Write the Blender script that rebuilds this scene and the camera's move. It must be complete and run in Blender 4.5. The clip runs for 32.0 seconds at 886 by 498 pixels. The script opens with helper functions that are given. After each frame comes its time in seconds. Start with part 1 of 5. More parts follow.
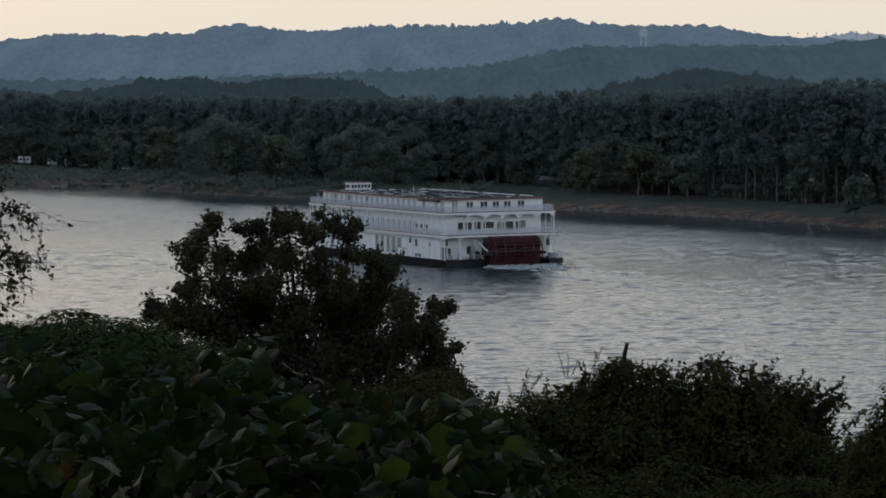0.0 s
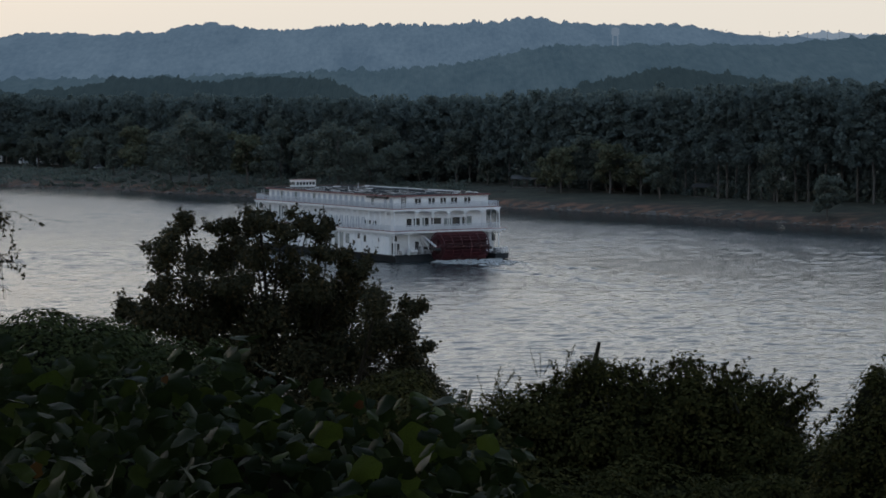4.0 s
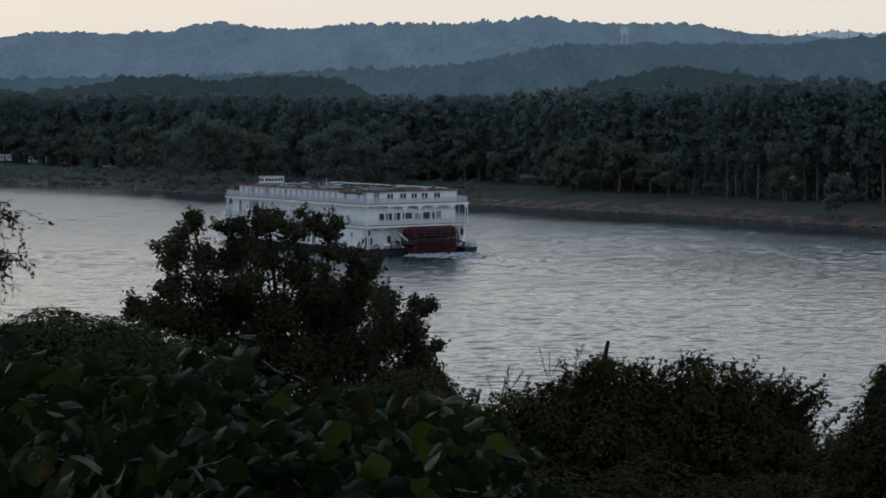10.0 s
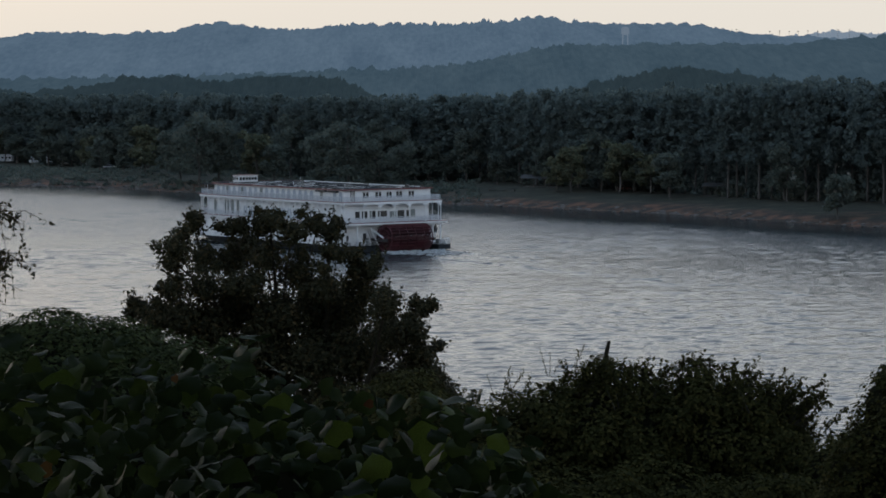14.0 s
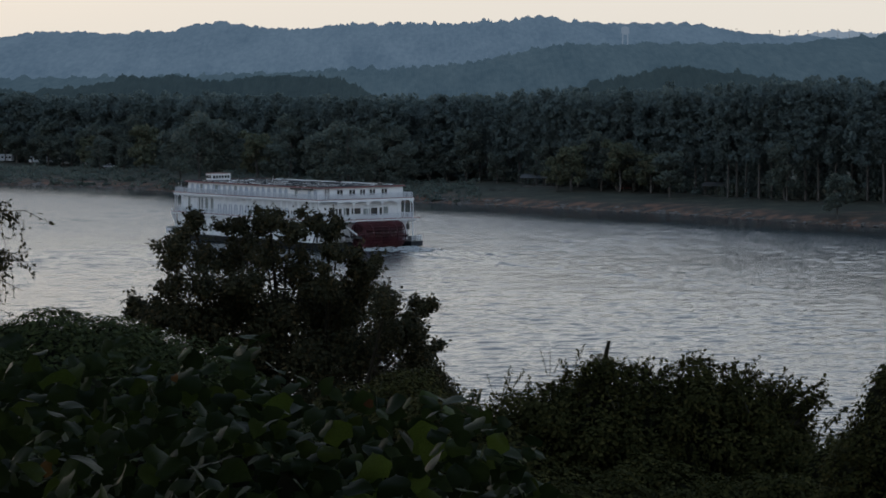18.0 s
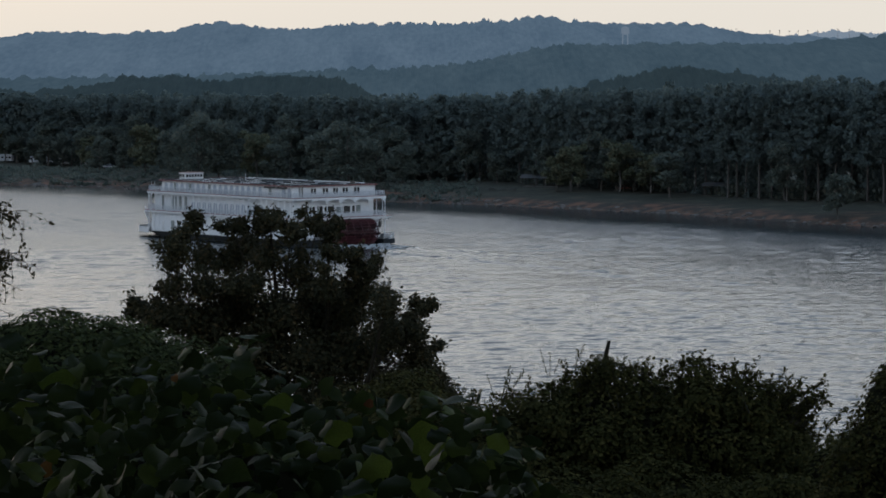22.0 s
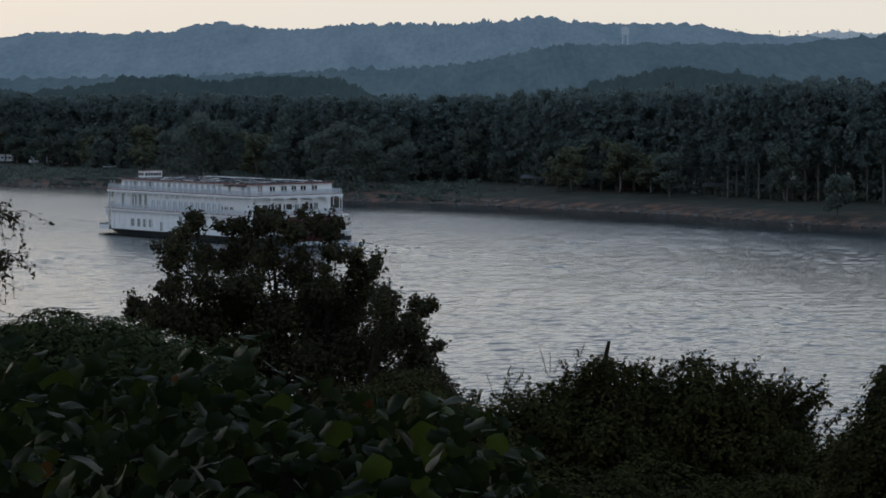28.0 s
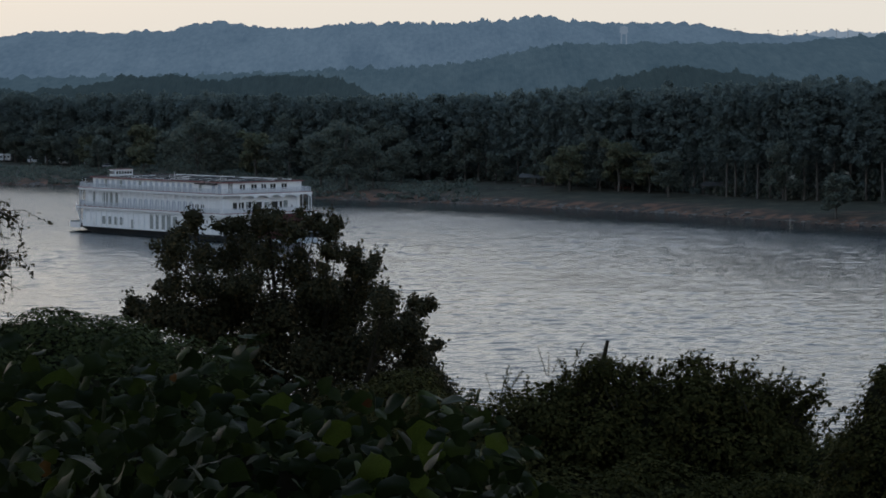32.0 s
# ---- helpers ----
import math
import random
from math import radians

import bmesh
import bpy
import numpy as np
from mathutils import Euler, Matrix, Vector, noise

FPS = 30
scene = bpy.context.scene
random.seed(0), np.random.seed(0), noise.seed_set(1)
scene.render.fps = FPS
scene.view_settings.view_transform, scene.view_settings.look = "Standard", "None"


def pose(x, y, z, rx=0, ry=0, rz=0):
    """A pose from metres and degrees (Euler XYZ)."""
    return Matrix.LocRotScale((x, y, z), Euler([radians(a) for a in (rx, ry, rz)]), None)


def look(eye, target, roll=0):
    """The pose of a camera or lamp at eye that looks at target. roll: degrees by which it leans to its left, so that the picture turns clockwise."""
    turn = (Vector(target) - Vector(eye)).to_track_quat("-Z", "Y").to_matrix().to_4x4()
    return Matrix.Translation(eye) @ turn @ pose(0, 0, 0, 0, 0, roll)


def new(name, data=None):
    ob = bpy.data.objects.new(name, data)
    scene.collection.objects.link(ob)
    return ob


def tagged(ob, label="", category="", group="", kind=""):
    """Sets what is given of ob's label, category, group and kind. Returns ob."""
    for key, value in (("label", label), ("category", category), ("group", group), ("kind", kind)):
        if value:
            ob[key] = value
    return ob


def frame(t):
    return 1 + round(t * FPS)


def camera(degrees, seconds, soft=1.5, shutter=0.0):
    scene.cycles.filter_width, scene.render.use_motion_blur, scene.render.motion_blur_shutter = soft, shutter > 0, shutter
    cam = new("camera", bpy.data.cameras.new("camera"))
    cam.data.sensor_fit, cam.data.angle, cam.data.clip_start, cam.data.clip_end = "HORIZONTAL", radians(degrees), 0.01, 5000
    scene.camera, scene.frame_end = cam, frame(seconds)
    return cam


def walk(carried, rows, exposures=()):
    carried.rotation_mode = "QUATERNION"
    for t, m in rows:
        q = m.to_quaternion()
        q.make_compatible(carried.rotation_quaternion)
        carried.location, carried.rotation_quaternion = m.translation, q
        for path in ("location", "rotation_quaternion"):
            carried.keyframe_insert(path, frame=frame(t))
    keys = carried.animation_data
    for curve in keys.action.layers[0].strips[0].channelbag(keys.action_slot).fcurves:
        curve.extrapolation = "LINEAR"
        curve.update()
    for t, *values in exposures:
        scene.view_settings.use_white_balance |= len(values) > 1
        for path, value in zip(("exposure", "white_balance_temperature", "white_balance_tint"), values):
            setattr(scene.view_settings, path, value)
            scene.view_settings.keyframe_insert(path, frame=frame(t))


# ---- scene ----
cam = camera(18.44, 32.0, soft=1.7)
EYE = (0.0, 0.0, 33.43)
# seconds, turn to the left, tilt upwards (degrees) of the camera on its tripod
PATH = [
    (0, 0.3784, 0.0544), (0.5, -0.1764, 0.0544), (1, -0.4048, 0.0469), (1.5, -0.4101, 0.0368), (2, -0.3818, 0.0368), (2.5, -0.3499, 0.0366),
    (3, -0.3084, 0.0365), (3.5, -0.2572, 0.0364), (5.5, -0.1013, 0.0183), (6, -0.0903, 0.0181), (6.5, -0.0734, 0.0180), (7, -0.0559, 0.0180),
    (7.5, -0.0391, 0.0180), (8, -0.0243, 0.0180), (8.5, -0.0185, 0.0174), (9, -0.0184, 0.0161), (9.5, -0.0177, 0.0141), (10, -0.0156, 0.0121),
    (10.5, -0.0130, 0.0134), (11, -0.0085, 0.0168), (11.5, -0.0026, 0.0208), (12, 0.0000, 0.0268), (12.5, 0.0000, 0.0294), (13, 0.0000, 0.0255),
    (13.5, 0.0000, 0.0202), (14, 0.0006, 0.0182), (14.5, 0.0025, 0.0183), (16.5, 0.0051, 0.0183), (17, 0.0038, 0.0156), (17.5, 0.0013, 0.0123),
    (18, 0.0000, 0.0104), (18.5, 0.0000, 0.0052), (19, 0.0000, 0.0006), (19.5, 0.0000, 0.0000), (20, 0.0000, 0.0000), (20.5, 0.0000, 0.0000),
    (21, 0.0000, 0.0000), (21.5, 0.0000, 0.0039), (22, 0.0000, 0.0123), (22.5, 0.0000, 0.0189), (23, 0.0006, 0.0221), (23.5, 0.0019, 0.0227),
    (24, 0.0038, 0.0233), (24.5, 0.0051, 0.0286), (25, 0.0019, 0.0299), (25.5, -0.0053, 0.0181), (27.5, 0.0000, 0.0181), (28, 0.0000, 0.0181),
    (28.5, 0.0000, 0.0181), (29, 0.0000, 0.0136), (29.5, 0.0000, 0.0045), (30, 0.0000, 0.0000), (30.5, 0.0000, 0.0026), (31, -0.0006, 0.0097),
    (31.5, -0.0085, 0.0123), (32, -0.0288, 0.0025),
]
walk(cam, [(t, pose(*EYE, 86.509 + up, 0, left)) for t, left, up in PATH],
     [(0, 0.0, 6720, 11), (1, 0.0, 6630, 11), (3, 0.0, 6450, 11), (32, 0.0, 6350, 11)])

# ---- light: hazy dusk, the sun low behind thin cloud ahead to the left ----
SUN_AZ, SUN_EL = 28.0, 5.0        # degrees to the left of north, above the horizon
world = bpy.data.worlds.new("dusk_sky")
scene.world = world
world.use_nodes = True
wn, wl = world.node_tree.nodes, world.node_tree.links
wn.clear()
sky = wn.new("ShaderNodeTexSky")
sky.sky_type, sky.sun_disc = "NISHITA", False
sky.sun_elevation, sky.sun_rotation = radians(SUN_EL), radians(-SUN_AZ)
sky.air_density, sky.dust_density, sky.ozone_density = 1.0, 4.0, 2.0
coord = wn.new("ShaderNodeTexCoord")
split = wn.new("ShaderNodeSeparateXYZ")
wl.new(coord.outputs["Generated"], split.inputs[0])
ramp = wn.new("ShaderNodeValToRGB")
wl.new(split.outputs["Z"], ramp.inputs[0])
els = ramp.color_ramp.elements
els[0].position, els[0].color = 0.0, (0.71, 0.66, 0.575, 1)
els[1].position, els[1].color = 1.0, (0.24, 0.37, 0.56, 1)
for at, col in ((0.03, (0.70, 0.66, 0.585, 1)), (0.14, (0.75, 0.765, 0.757, 1)), (0.42, (0.46, 0.57, 0.71, 1))):
    e = els.new(at)
    e.color = col
cloud = wn.new("ShaderNodeMix")
cloud.data_type = "RGBA"
cloud.inputs["Factor"].default_value = 0.86
scale_sky = wn.new("ShaderNodeMix")
scale_sky.data_type, scale_sky.blend_type = "RGBA", "MULTIPLY"
scale_sky.inputs["Factor"].default_value = 1.0
wl.new(sky.outputs[0], scale_sky.inputs["A"])
scale_sky.inputs["B"].default_value = (0.1, 0.1, 0.1, 1)
wl.new(scale_sky.outputs["Result"], cloud.inputs["A"])
# sky gain higher opposite the sun: fill added for woods and steamer
side = wn.new("ShaderNodeVectorMath")
side.operation = "DOT_PRODUCT"
side.inputs[1].default_value = (-math.sin(radians(SUN_AZ)), math.cos(radians(SUN_AZ)), 0)
wl.new(coord.outputs["Generated"], side.inputs[0])
gain = wn.new("ShaderNodeMapRange")
gain.inputs["From Min"].default_value, gain.inputs["From Max"].default_value = -1.0, 1.0
gain.inputs["To Min"].default_value, gain.inputs["To Max"].default_value = 1.6, 1.27
wl.new(side.outputs["Value"], gain.inputs["Value"])
shine = wn.new("ShaderNodeVectorMath")
shine.operation = "SCALE"
wl.new(ramp.outputs[0], shine.inputs[0])
wl.new(gain.outputs[0], shine.inputs["Scale"])
wl.new(shine.outputs[0], cloud.inputs["B"])
back = wn.new("ShaderNodeBackground")
wl.new(cloud.outputs["Result"], back.inputs["Color"])
back.inputs["Strength"].default_value = 1.0
out = wn.new("ShaderNodeOutputWorld")
wl.new(back.outputs[0], out.inputs["Surface"])

sun = new("sun", bpy.data.lights.new("sun", "SUN"))
sun.data.energy, sun.data.angle, sun.data.color = 0.25, radians(14), (1.0, 0.86, 0.7)
_az, _el = radians(SUN_AZ), radians(SUN_EL)
sun.matrix_world = look((0, 0, 60), Vector((0, 0, 60)) - Vector((-math.sin(_az) * math.cos(_el), math.cos(_az) * math.cos(_el), math.sin(_el))))
scene.view_settings.exposure = 0.0


# ---- materials ----
def nodes(name):
    m = bpy.data.materials.new(name)
    m.use_nodes = True
    n, l = m.node_tree.nodes, m.node_tree.links
    return m, n, l, n["Principled BSDF"]


def ramp_node(n, stops):
    r = n.new("ShaderNodeValToRGB")
    e = r.color_ramp.elements
    e[0].position, e[0].color = stops[0][0], (*stops[0][1], 1)
    e[1].position, e[1].color = stops[-1][0], (*stops[-1][1], 1)
    for at, c in stops[1:-1]:
        e.new(at).color = (*c, 1)
    return r


def surface(name, c1, c2, scale=1.0, rough=0.6, bump=0.2, fine=8.0, metal=0.0, spec=0.5, dist=0.02, stretch=(1, 1, 1)):
    """A painted, earthen or wooden surface: patches of two tones, fine grain, fine relief."""
    m, n, l, b = nodes(name)
    co, mp = n.new("ShaderNodeTexCoord"), n.new("ShaderNodeMapping")
    mp.inputs["Scale"].default_value = stretch
    l.new(co.outputs["Object"], mp.inputs[0])
    big, small = n.new("ShaderNodeTexNoise"), n.new("ShaderNodeTexNoise")
    big.inputs["Scale"].default_value, big.inputs["Detail"].default_value = scale, 5
    small.inputs["Scale"].default_value, small.inputs["Detail"].default_value = scale * fine, 4
    l.new(mp.outputs[0], big.inputs["Vector"])
    l.new(mp.outputs[0], small.inputs["Vector"])
    r = ramp_node(n, [(0.3, c1), (0.7, c2)])
    l.new(big.outputs["Fac"], r.inputs[0])
    mix = n.new("ShaderNodeMix")
    mix.data_type, mix.blend_type = "RGBA", "OVERLAY"
    mix.inputs["Factor"].default_value = 0.35
    l.new(r.outputs[0], mix.inputs["A"])
    l.new(small.outputs["Fac"], mix.inputs["B"])
    l.new(mix.outputs["Result"], b.inputs["Base Color"])
    rr = n.new("ShaderNodeMapRange")
    rr.inputs["To Min"].default_value, rr.inputs["To Max"].default_value = rough - 0.12, min(1.0, rough + 0.12)
    l.new(small.outputs["Fac"], rr.inputs["Value"])
    l.new(rr.outputs[0], b.inputs["Roughness"])
    bp = n.new("ShaderNodeBump")
    bp.inputs["Strength"].default_value, bp.inputs["Distance"].default_value = bump, dist
    l.new(small.outputs["Fac"], bp.inputs["Height"])
    l.new(bp.outputs[0], b.inputs["Normal"])
    b.inputs["Metallic"].default_value, b.inputs["Specular IOR Level"].default_value = metal, spec
    return m


def foliage(name, stops, rough=0.5, through_light=0.25, single=False, spec=0.4, vein=0.0):
    """Leaves: the tone varies from leaf to leaf; some light passes through the blade."""
    m, n, l, b = nodes(name)
    src = n.new("ShaderNodeObjectInfo") if single else n.new("ShaderNodeNewGeometry")
    r = ramp_node(n, stops)
    l.new(src.outputs["Random" if single else "Random Per Island"], r.inputs[0])
    co, nz = n.new("ShaderNodeTexCoord"), n.new("ShaderNodeTexNoise")
    nz.inputs["Scale"].default_value, nz.inputs["Detail"].default_value = (22.0 if vein else 1.3), 3
    l.new(co.outputs["Object"], nz.inputs["Vector"])
    mix = n.new("ShaderNodeMix")
    mix.data_type, mix.blend_type = "RGBA", "OVERLAY"
    mix.inputs["Factor"].default_value = 0.5
    l.new(r.outputs[0], mix.inputs["A"])
    l.new(nz.outputs["Fac"], mix.inputs["B"])
    l.new(mix.outputs["Result"], b.inputs["Base Color"])
    b.inputs["Roughness"].default_value, b.inputs["Specular IOR Level"].default_value = rough, spec
    tr = n.new("ShaderNodeBsdfTranslucent")
    l.new(mix.outputs["Result"], tr.inputs["Color"])
    if vein:
        bp = n.new("ShaderNodeBump")
        bp.inputs["Strength"].default_value, bp.inputs["Distance"].default_value = vein, 0.01
        l.new(nz.outputs["Fac"], bp.inputs["Height"])
        l.new(bp.outputs[0], b.inputs["Normal"])
    ms = n.new("ShaderNodeMixShader")
    ms.inputs[0].default_value = through_light
    l.new(b.outputs[0], ms.inputs[1])
    l.new(tr.outputs[0], ms.inputs[2])
    l.new(ms.outputs[0], n["Material Output"].inputs["Surface"])
    return m


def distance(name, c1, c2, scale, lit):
    """Far wooded hills, plain backdrop: haze of kilometres of air painted as faint glow."""
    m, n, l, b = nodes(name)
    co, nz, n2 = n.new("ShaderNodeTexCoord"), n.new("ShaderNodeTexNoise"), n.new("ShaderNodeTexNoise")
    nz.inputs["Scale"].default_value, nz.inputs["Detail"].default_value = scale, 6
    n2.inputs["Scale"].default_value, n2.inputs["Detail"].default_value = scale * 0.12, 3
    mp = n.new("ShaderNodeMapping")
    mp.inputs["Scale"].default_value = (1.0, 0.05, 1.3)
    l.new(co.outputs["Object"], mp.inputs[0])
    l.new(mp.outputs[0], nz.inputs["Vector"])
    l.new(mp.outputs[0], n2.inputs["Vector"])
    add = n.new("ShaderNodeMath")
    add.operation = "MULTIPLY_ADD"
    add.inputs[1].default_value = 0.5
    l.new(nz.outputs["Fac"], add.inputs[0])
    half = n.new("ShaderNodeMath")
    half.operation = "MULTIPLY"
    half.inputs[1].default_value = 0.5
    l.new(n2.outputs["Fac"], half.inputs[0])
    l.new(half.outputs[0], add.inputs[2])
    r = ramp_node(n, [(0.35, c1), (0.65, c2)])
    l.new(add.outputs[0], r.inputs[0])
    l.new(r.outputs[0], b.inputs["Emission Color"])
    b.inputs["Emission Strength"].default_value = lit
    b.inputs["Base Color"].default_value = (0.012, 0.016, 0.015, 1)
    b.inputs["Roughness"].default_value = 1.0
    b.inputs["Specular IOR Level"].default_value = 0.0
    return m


def water_surface(name, strength=1.0, base=(0.018, 0.026, 0.03), leeward=True):
    m, n, l, b = nodes(name)
    co = n.new("ShaderNodeTexCoord")
    heights = []
    for sc, det, amp, st in ((0.8, 3, 0.24, (0.8, 1.2, 1)), (2.8, 2, 0.07, (0.8, 1.2, 1))):
        mp, nz = n.new("ShaderNodeMapping"), n.new("ShaderNodeTexNoise")
        mp.inputs["Scale"].default_value = st
        mp.inputs["Rotation"].default_value = (0, 0, radians(12))
        nz.inputs["Scale"].default_value, nz.inputs["Detail"].default_value = sc, det
        l.new(co.outputs["Object"], mp.inputs[0])
        l.new(mp.outputs[0], nz.inputs["Vector"])
        mu = n.new("ShaderNodeMath")
        mu.operation = "MULTIPLY"
        mu.inputs[1].default_value = amp
        l.new(nz.outputs["Fac"], mu.inputs[0])
        heights.append(mu)
    s2 = heights[0]
    for h in heights[1:]:
        s1 = n.new("ShaderNodeMath")
        l.new(s2.outputs[0], s1.inputs[0])
        l.new(h.outputs[0], s1.inputs[1])
        s2 = s1
    # lanes of wind-ruffled and of smoother water
    mp, lane = n.new("ShaderNodeMapping"), n.new("ShaderNodeTexNoise")
    mp.inputs["Scale"].default_value = (0.6, 1.6, 1)
    mp.inputs["Rotation"].default_value = (0, 0, radians(-40))
    l.new(co.outputs["Object"], mp.inputs[0])
    l.new(mp.outputs[0], lane.inputs["Vector"])
    lane.inputs["Scale"].default_value, lane.inputs["Detail"].default_value = 0.02, 4
    lr = n.new("ShaderNodeMapRange")
    lr.inputs["From Min"].default_value, lr.inputs["From Max"].default_value = 0.35, 0.65
    lr.inputs["To Min"].default_value, lr.inputs["To Max"].default_value = 0.55 * strength, 1.0 * strength
    l.new(lane.outputs["Fac"], lr.inputs["Value"])
    bp = n.new("ShaderNodeBump")
    bp.inputs["Distance"].default_value = 1.0
    l.new(lr.outputs[0], bp.inputs["Strength"])
    l.new(s2.outputs[0], bp.inputs["Height"])
    l.new(bp.outputs[0], b.inputs["Normal"])
    b.inputs["Base Color"].default_value = (*base, 1)
    # open water far out is rougher; it lies calm in the lee of the far bank
    ys, rg, lee = n.new("ShaderNodeSeparateXYZ"), n.new("ShaderNodeMapRange"), n.new("ShaderNodeMapRange")
    off, mul = n.new("ShaderNodeMath"), n.new("ShaderNodeMath")
    l.new(co.outputs["Object"], ys.inputs[0])
    l.new(ys.outputs["Y"], rg.inputs["Value"])
    rg.inputs["From Min"].default_value, rg.inputs["From Max"].default_value = 420, 640
    rg.inputs["To Min"].default_value, rg.inputs["To Max"].default_value = 0.09, 0.26
    off.operation, mul.operation = "MULTIPLY_ADD", "MULTIPLY"
    off.inputs[1].default_value = 1.08
    l.new(ys.outputs["X"], off.inputs[0])
    l.new(ys.outputs["Y"], off.inputs[2])
    l.new(off.outputs[0], lee.inputs["Value"])
    lee.inputs["From Min"].default_value, lee.inputs["From Max"].default_value = 757 - 80, 757 - 35
    lee.inputs["To Min"].default_value, lee.inputs["To Max"].default_value = 1.0, 0.3
    l.new(rg.outputs[0], mul.inputs[0])
    l.new(lee.outputs[0], mul.inputs[1])
    l.new((mul if leeward else rg).outputs[0], b.inputs["Roughness"])
    b.inputs["IOR"].default_value = 1.33
    return m


WATER = water_surface("river_water", 0.45)
WAKE = water_surface("wake_water", 0.62, leeward=False)
GRASS = surface("bank_grass", (0.07, 0.085, 0.045), (0.11, 0.11, 0.06), 0.08, 0.9, 0.5, 12, dist=0.1)
CLAY = surface("red_clay", (0.30, 0.14, 0.09), (0.14, 0.10, 0.08), 0.12, 0.9, 0.6, 10, dist=0.15)
# near-black without sheen: the shade in gaps under leaves, put in as colour
GAP_SHADE = surface("leaf_gap_shade", (0.008, 0.009, 0.006), (0.016, 0.016, 0.010), 0.6, 0.95, 0.5, 10, spec=0.0)
BARK = surface("bark", (0.045, 0.043, 0.04), (0.085, 0.08, 0.075), 1.2, 0.9, 0.8, 9, stretch=(1, 1, 0.2))
STEM = surface("dark_stem", (0.012, 0.011, 0.008), (0.028, 0.023, 0.015), 6, 0.85, 0.5, 9, spec=0.1)
# far-bank pine and broad leaves: colours lifted pale and bluish to stand for haze
PINE = foliage("hazed_pine_needles", [(0, (0.094, 0.124, 0.124)), (0.6, (0.102, 0.134, 0.132)), (1, (0.112, 0.138, 0.13))], 0.8, 0.5, spec=0.1)
WOODS = foliage("hazed_broad_leaves", [(0, (0.09, 0.115, 0.105)), (0.7, (0.105, 0.128, 0.11)), (1, (0.125, 0.13, 0.105))], 0.75, 0.5, spec=0.1)
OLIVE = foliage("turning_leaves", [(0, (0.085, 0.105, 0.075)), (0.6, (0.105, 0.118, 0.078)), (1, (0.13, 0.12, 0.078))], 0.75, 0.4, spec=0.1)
VINE = foliage("vine_leaf", [(0, (0.016, 0.027, 0.011)), (0.7, (0.027, 0.042, 0.014)), (0.93, (0.040, 0.062, 0.016)), (1, (0.062, 0.088, 0.02))], 0.6, 0.18, spec=0.05, vein=0.15)
HUMP_LEAF = foliage("small_vine_leaf", [(0, (0.020, 0.026, 0.010)), (0.7, (0.032, 0.040, 0.014)), (1, (0.050, 0.056, 0.02))], 0.7, 0.2, spec=0.03)
VINE_ONE = foliage("vine_leaf_large", [(0, (0.017, 0.029, 0.012)), (0.75, (0.029, 0.046, 0.015)), (0.93, (0.046, 0.072, 0.018)), (1, (0.068, 0.098, 0.022))], 0.55, 0.18, True, spec=0.06, vein=0.12)
LIME = foliage("young_vine_leaf", [(0, (0.045, 0.075, 0.015)), (1, (0.085, 0.125, 0.022))], 0.6, 0.35, True, spec=0.1, vein=0.25)
RUST = foliage("withered_leaf", [(0, (0.075, 0.03, 0.010)), (1, (0.11, 0.06, 0.015))], 0.6, 0.25, True, spec=0.3, vein=0.2)
TREE_LEAF = foliage("tree_leaf", [(0, (0.018, 0.019, 0.010)), (0.75, (0.031, 0.029, 0.014)), (1, (0.056, 0.042, 0.019))], 0.65, 0.2, spec=0.06)
BUSH_LEAF = foliage("bush_leaf", [(0, (0.021, 0.022, 0.008)), (0.7, (0.034, 0.034, 0.011)), (1, (0.06, 0.053, 0.017))], 0.75, 0.22, spec=0.03)
WHITE = surface("white_paint", (0.56, 0.59, 0.62), (0.63, 0.655, 0.68), 0.35, 0.45, 0.05, 10)
OFFWHITE = surface("weathered_white_paint", (0.48, 0.50, 0.52), (0.60, 0.61, 0.62), 0.5, 0.55, 0.08, 10)
RAILING = surface("grey_white_rail_paint", (0.40, 0.44, 0.49), (0.48, 0.52, 0.56), 0.6, 0.55, 0.05, 8)
# white campers painted duller for the deep shade under the trees
CAMPER = surface("camper_white_in_shade", (0.34, 0.37, 0.40), (0.46, 0.48, 0.50), 0.5, 0.5, 0.05, 8)
BLUEGREY = surface("pale_blue_shade", (0.27, 0.32, 0.39), (0.34, 0.39, 0.45), 0.6, 0.5, 0.05, 8)
HULL = surface("black_hull_paint", (0.012, 0.016, 0.02), (0.03, 0.034, 0.038), 0.4, 0.65, 0.15, 8, spec=0.15)
TRIM = surface("dark_red_trim", (0.12, 0.042, 0.042), (0.18, 0.06, 0.058), 0.8, 0.55, 0.05, 8)
RED = surface("red_wheel_paint", (0.05, 0.013, 0.018), (0.08, 0.02, 0.026), 0.7, 0.5, 0.1, 8)
ROOF = surface("dark_roofing", (0.022, 0.025, 0.028), (0.05, 0.053, 0.055), 0.3, 0.95, 0.2, 10, spec=0.0)
GREY = surface("grey_metal", (0.18, 0.19, 0.20), (0.28, 0.28, 0.28), 0.8, 0.5, 0.1, 8, metal=0.3)
DARK = surface("dark_metal", (0.03, 0.032, 0.035), (0.06, 0.06, 0.06), 1, 0.5, 0.1, 8, metal=0.4)
GLASS = surface("dark_window_glass", (0.012, 0.015, 0.018), (0.03, 0.034, 0.038), 0.3, 0.14, 0.02, 3)
SHADE = surface("curtained_window", (0.14, 0.17, 0.18), (0.22, 0.25, 0.25), 0.9, 0.25, 0.02, 3)
FOAM = surface("churned_foam", (0.16, 0.175, 0.18), (0.42, 0.44, 0.45), 0.9, 0.7, 0.8, 6, dist=0.1)
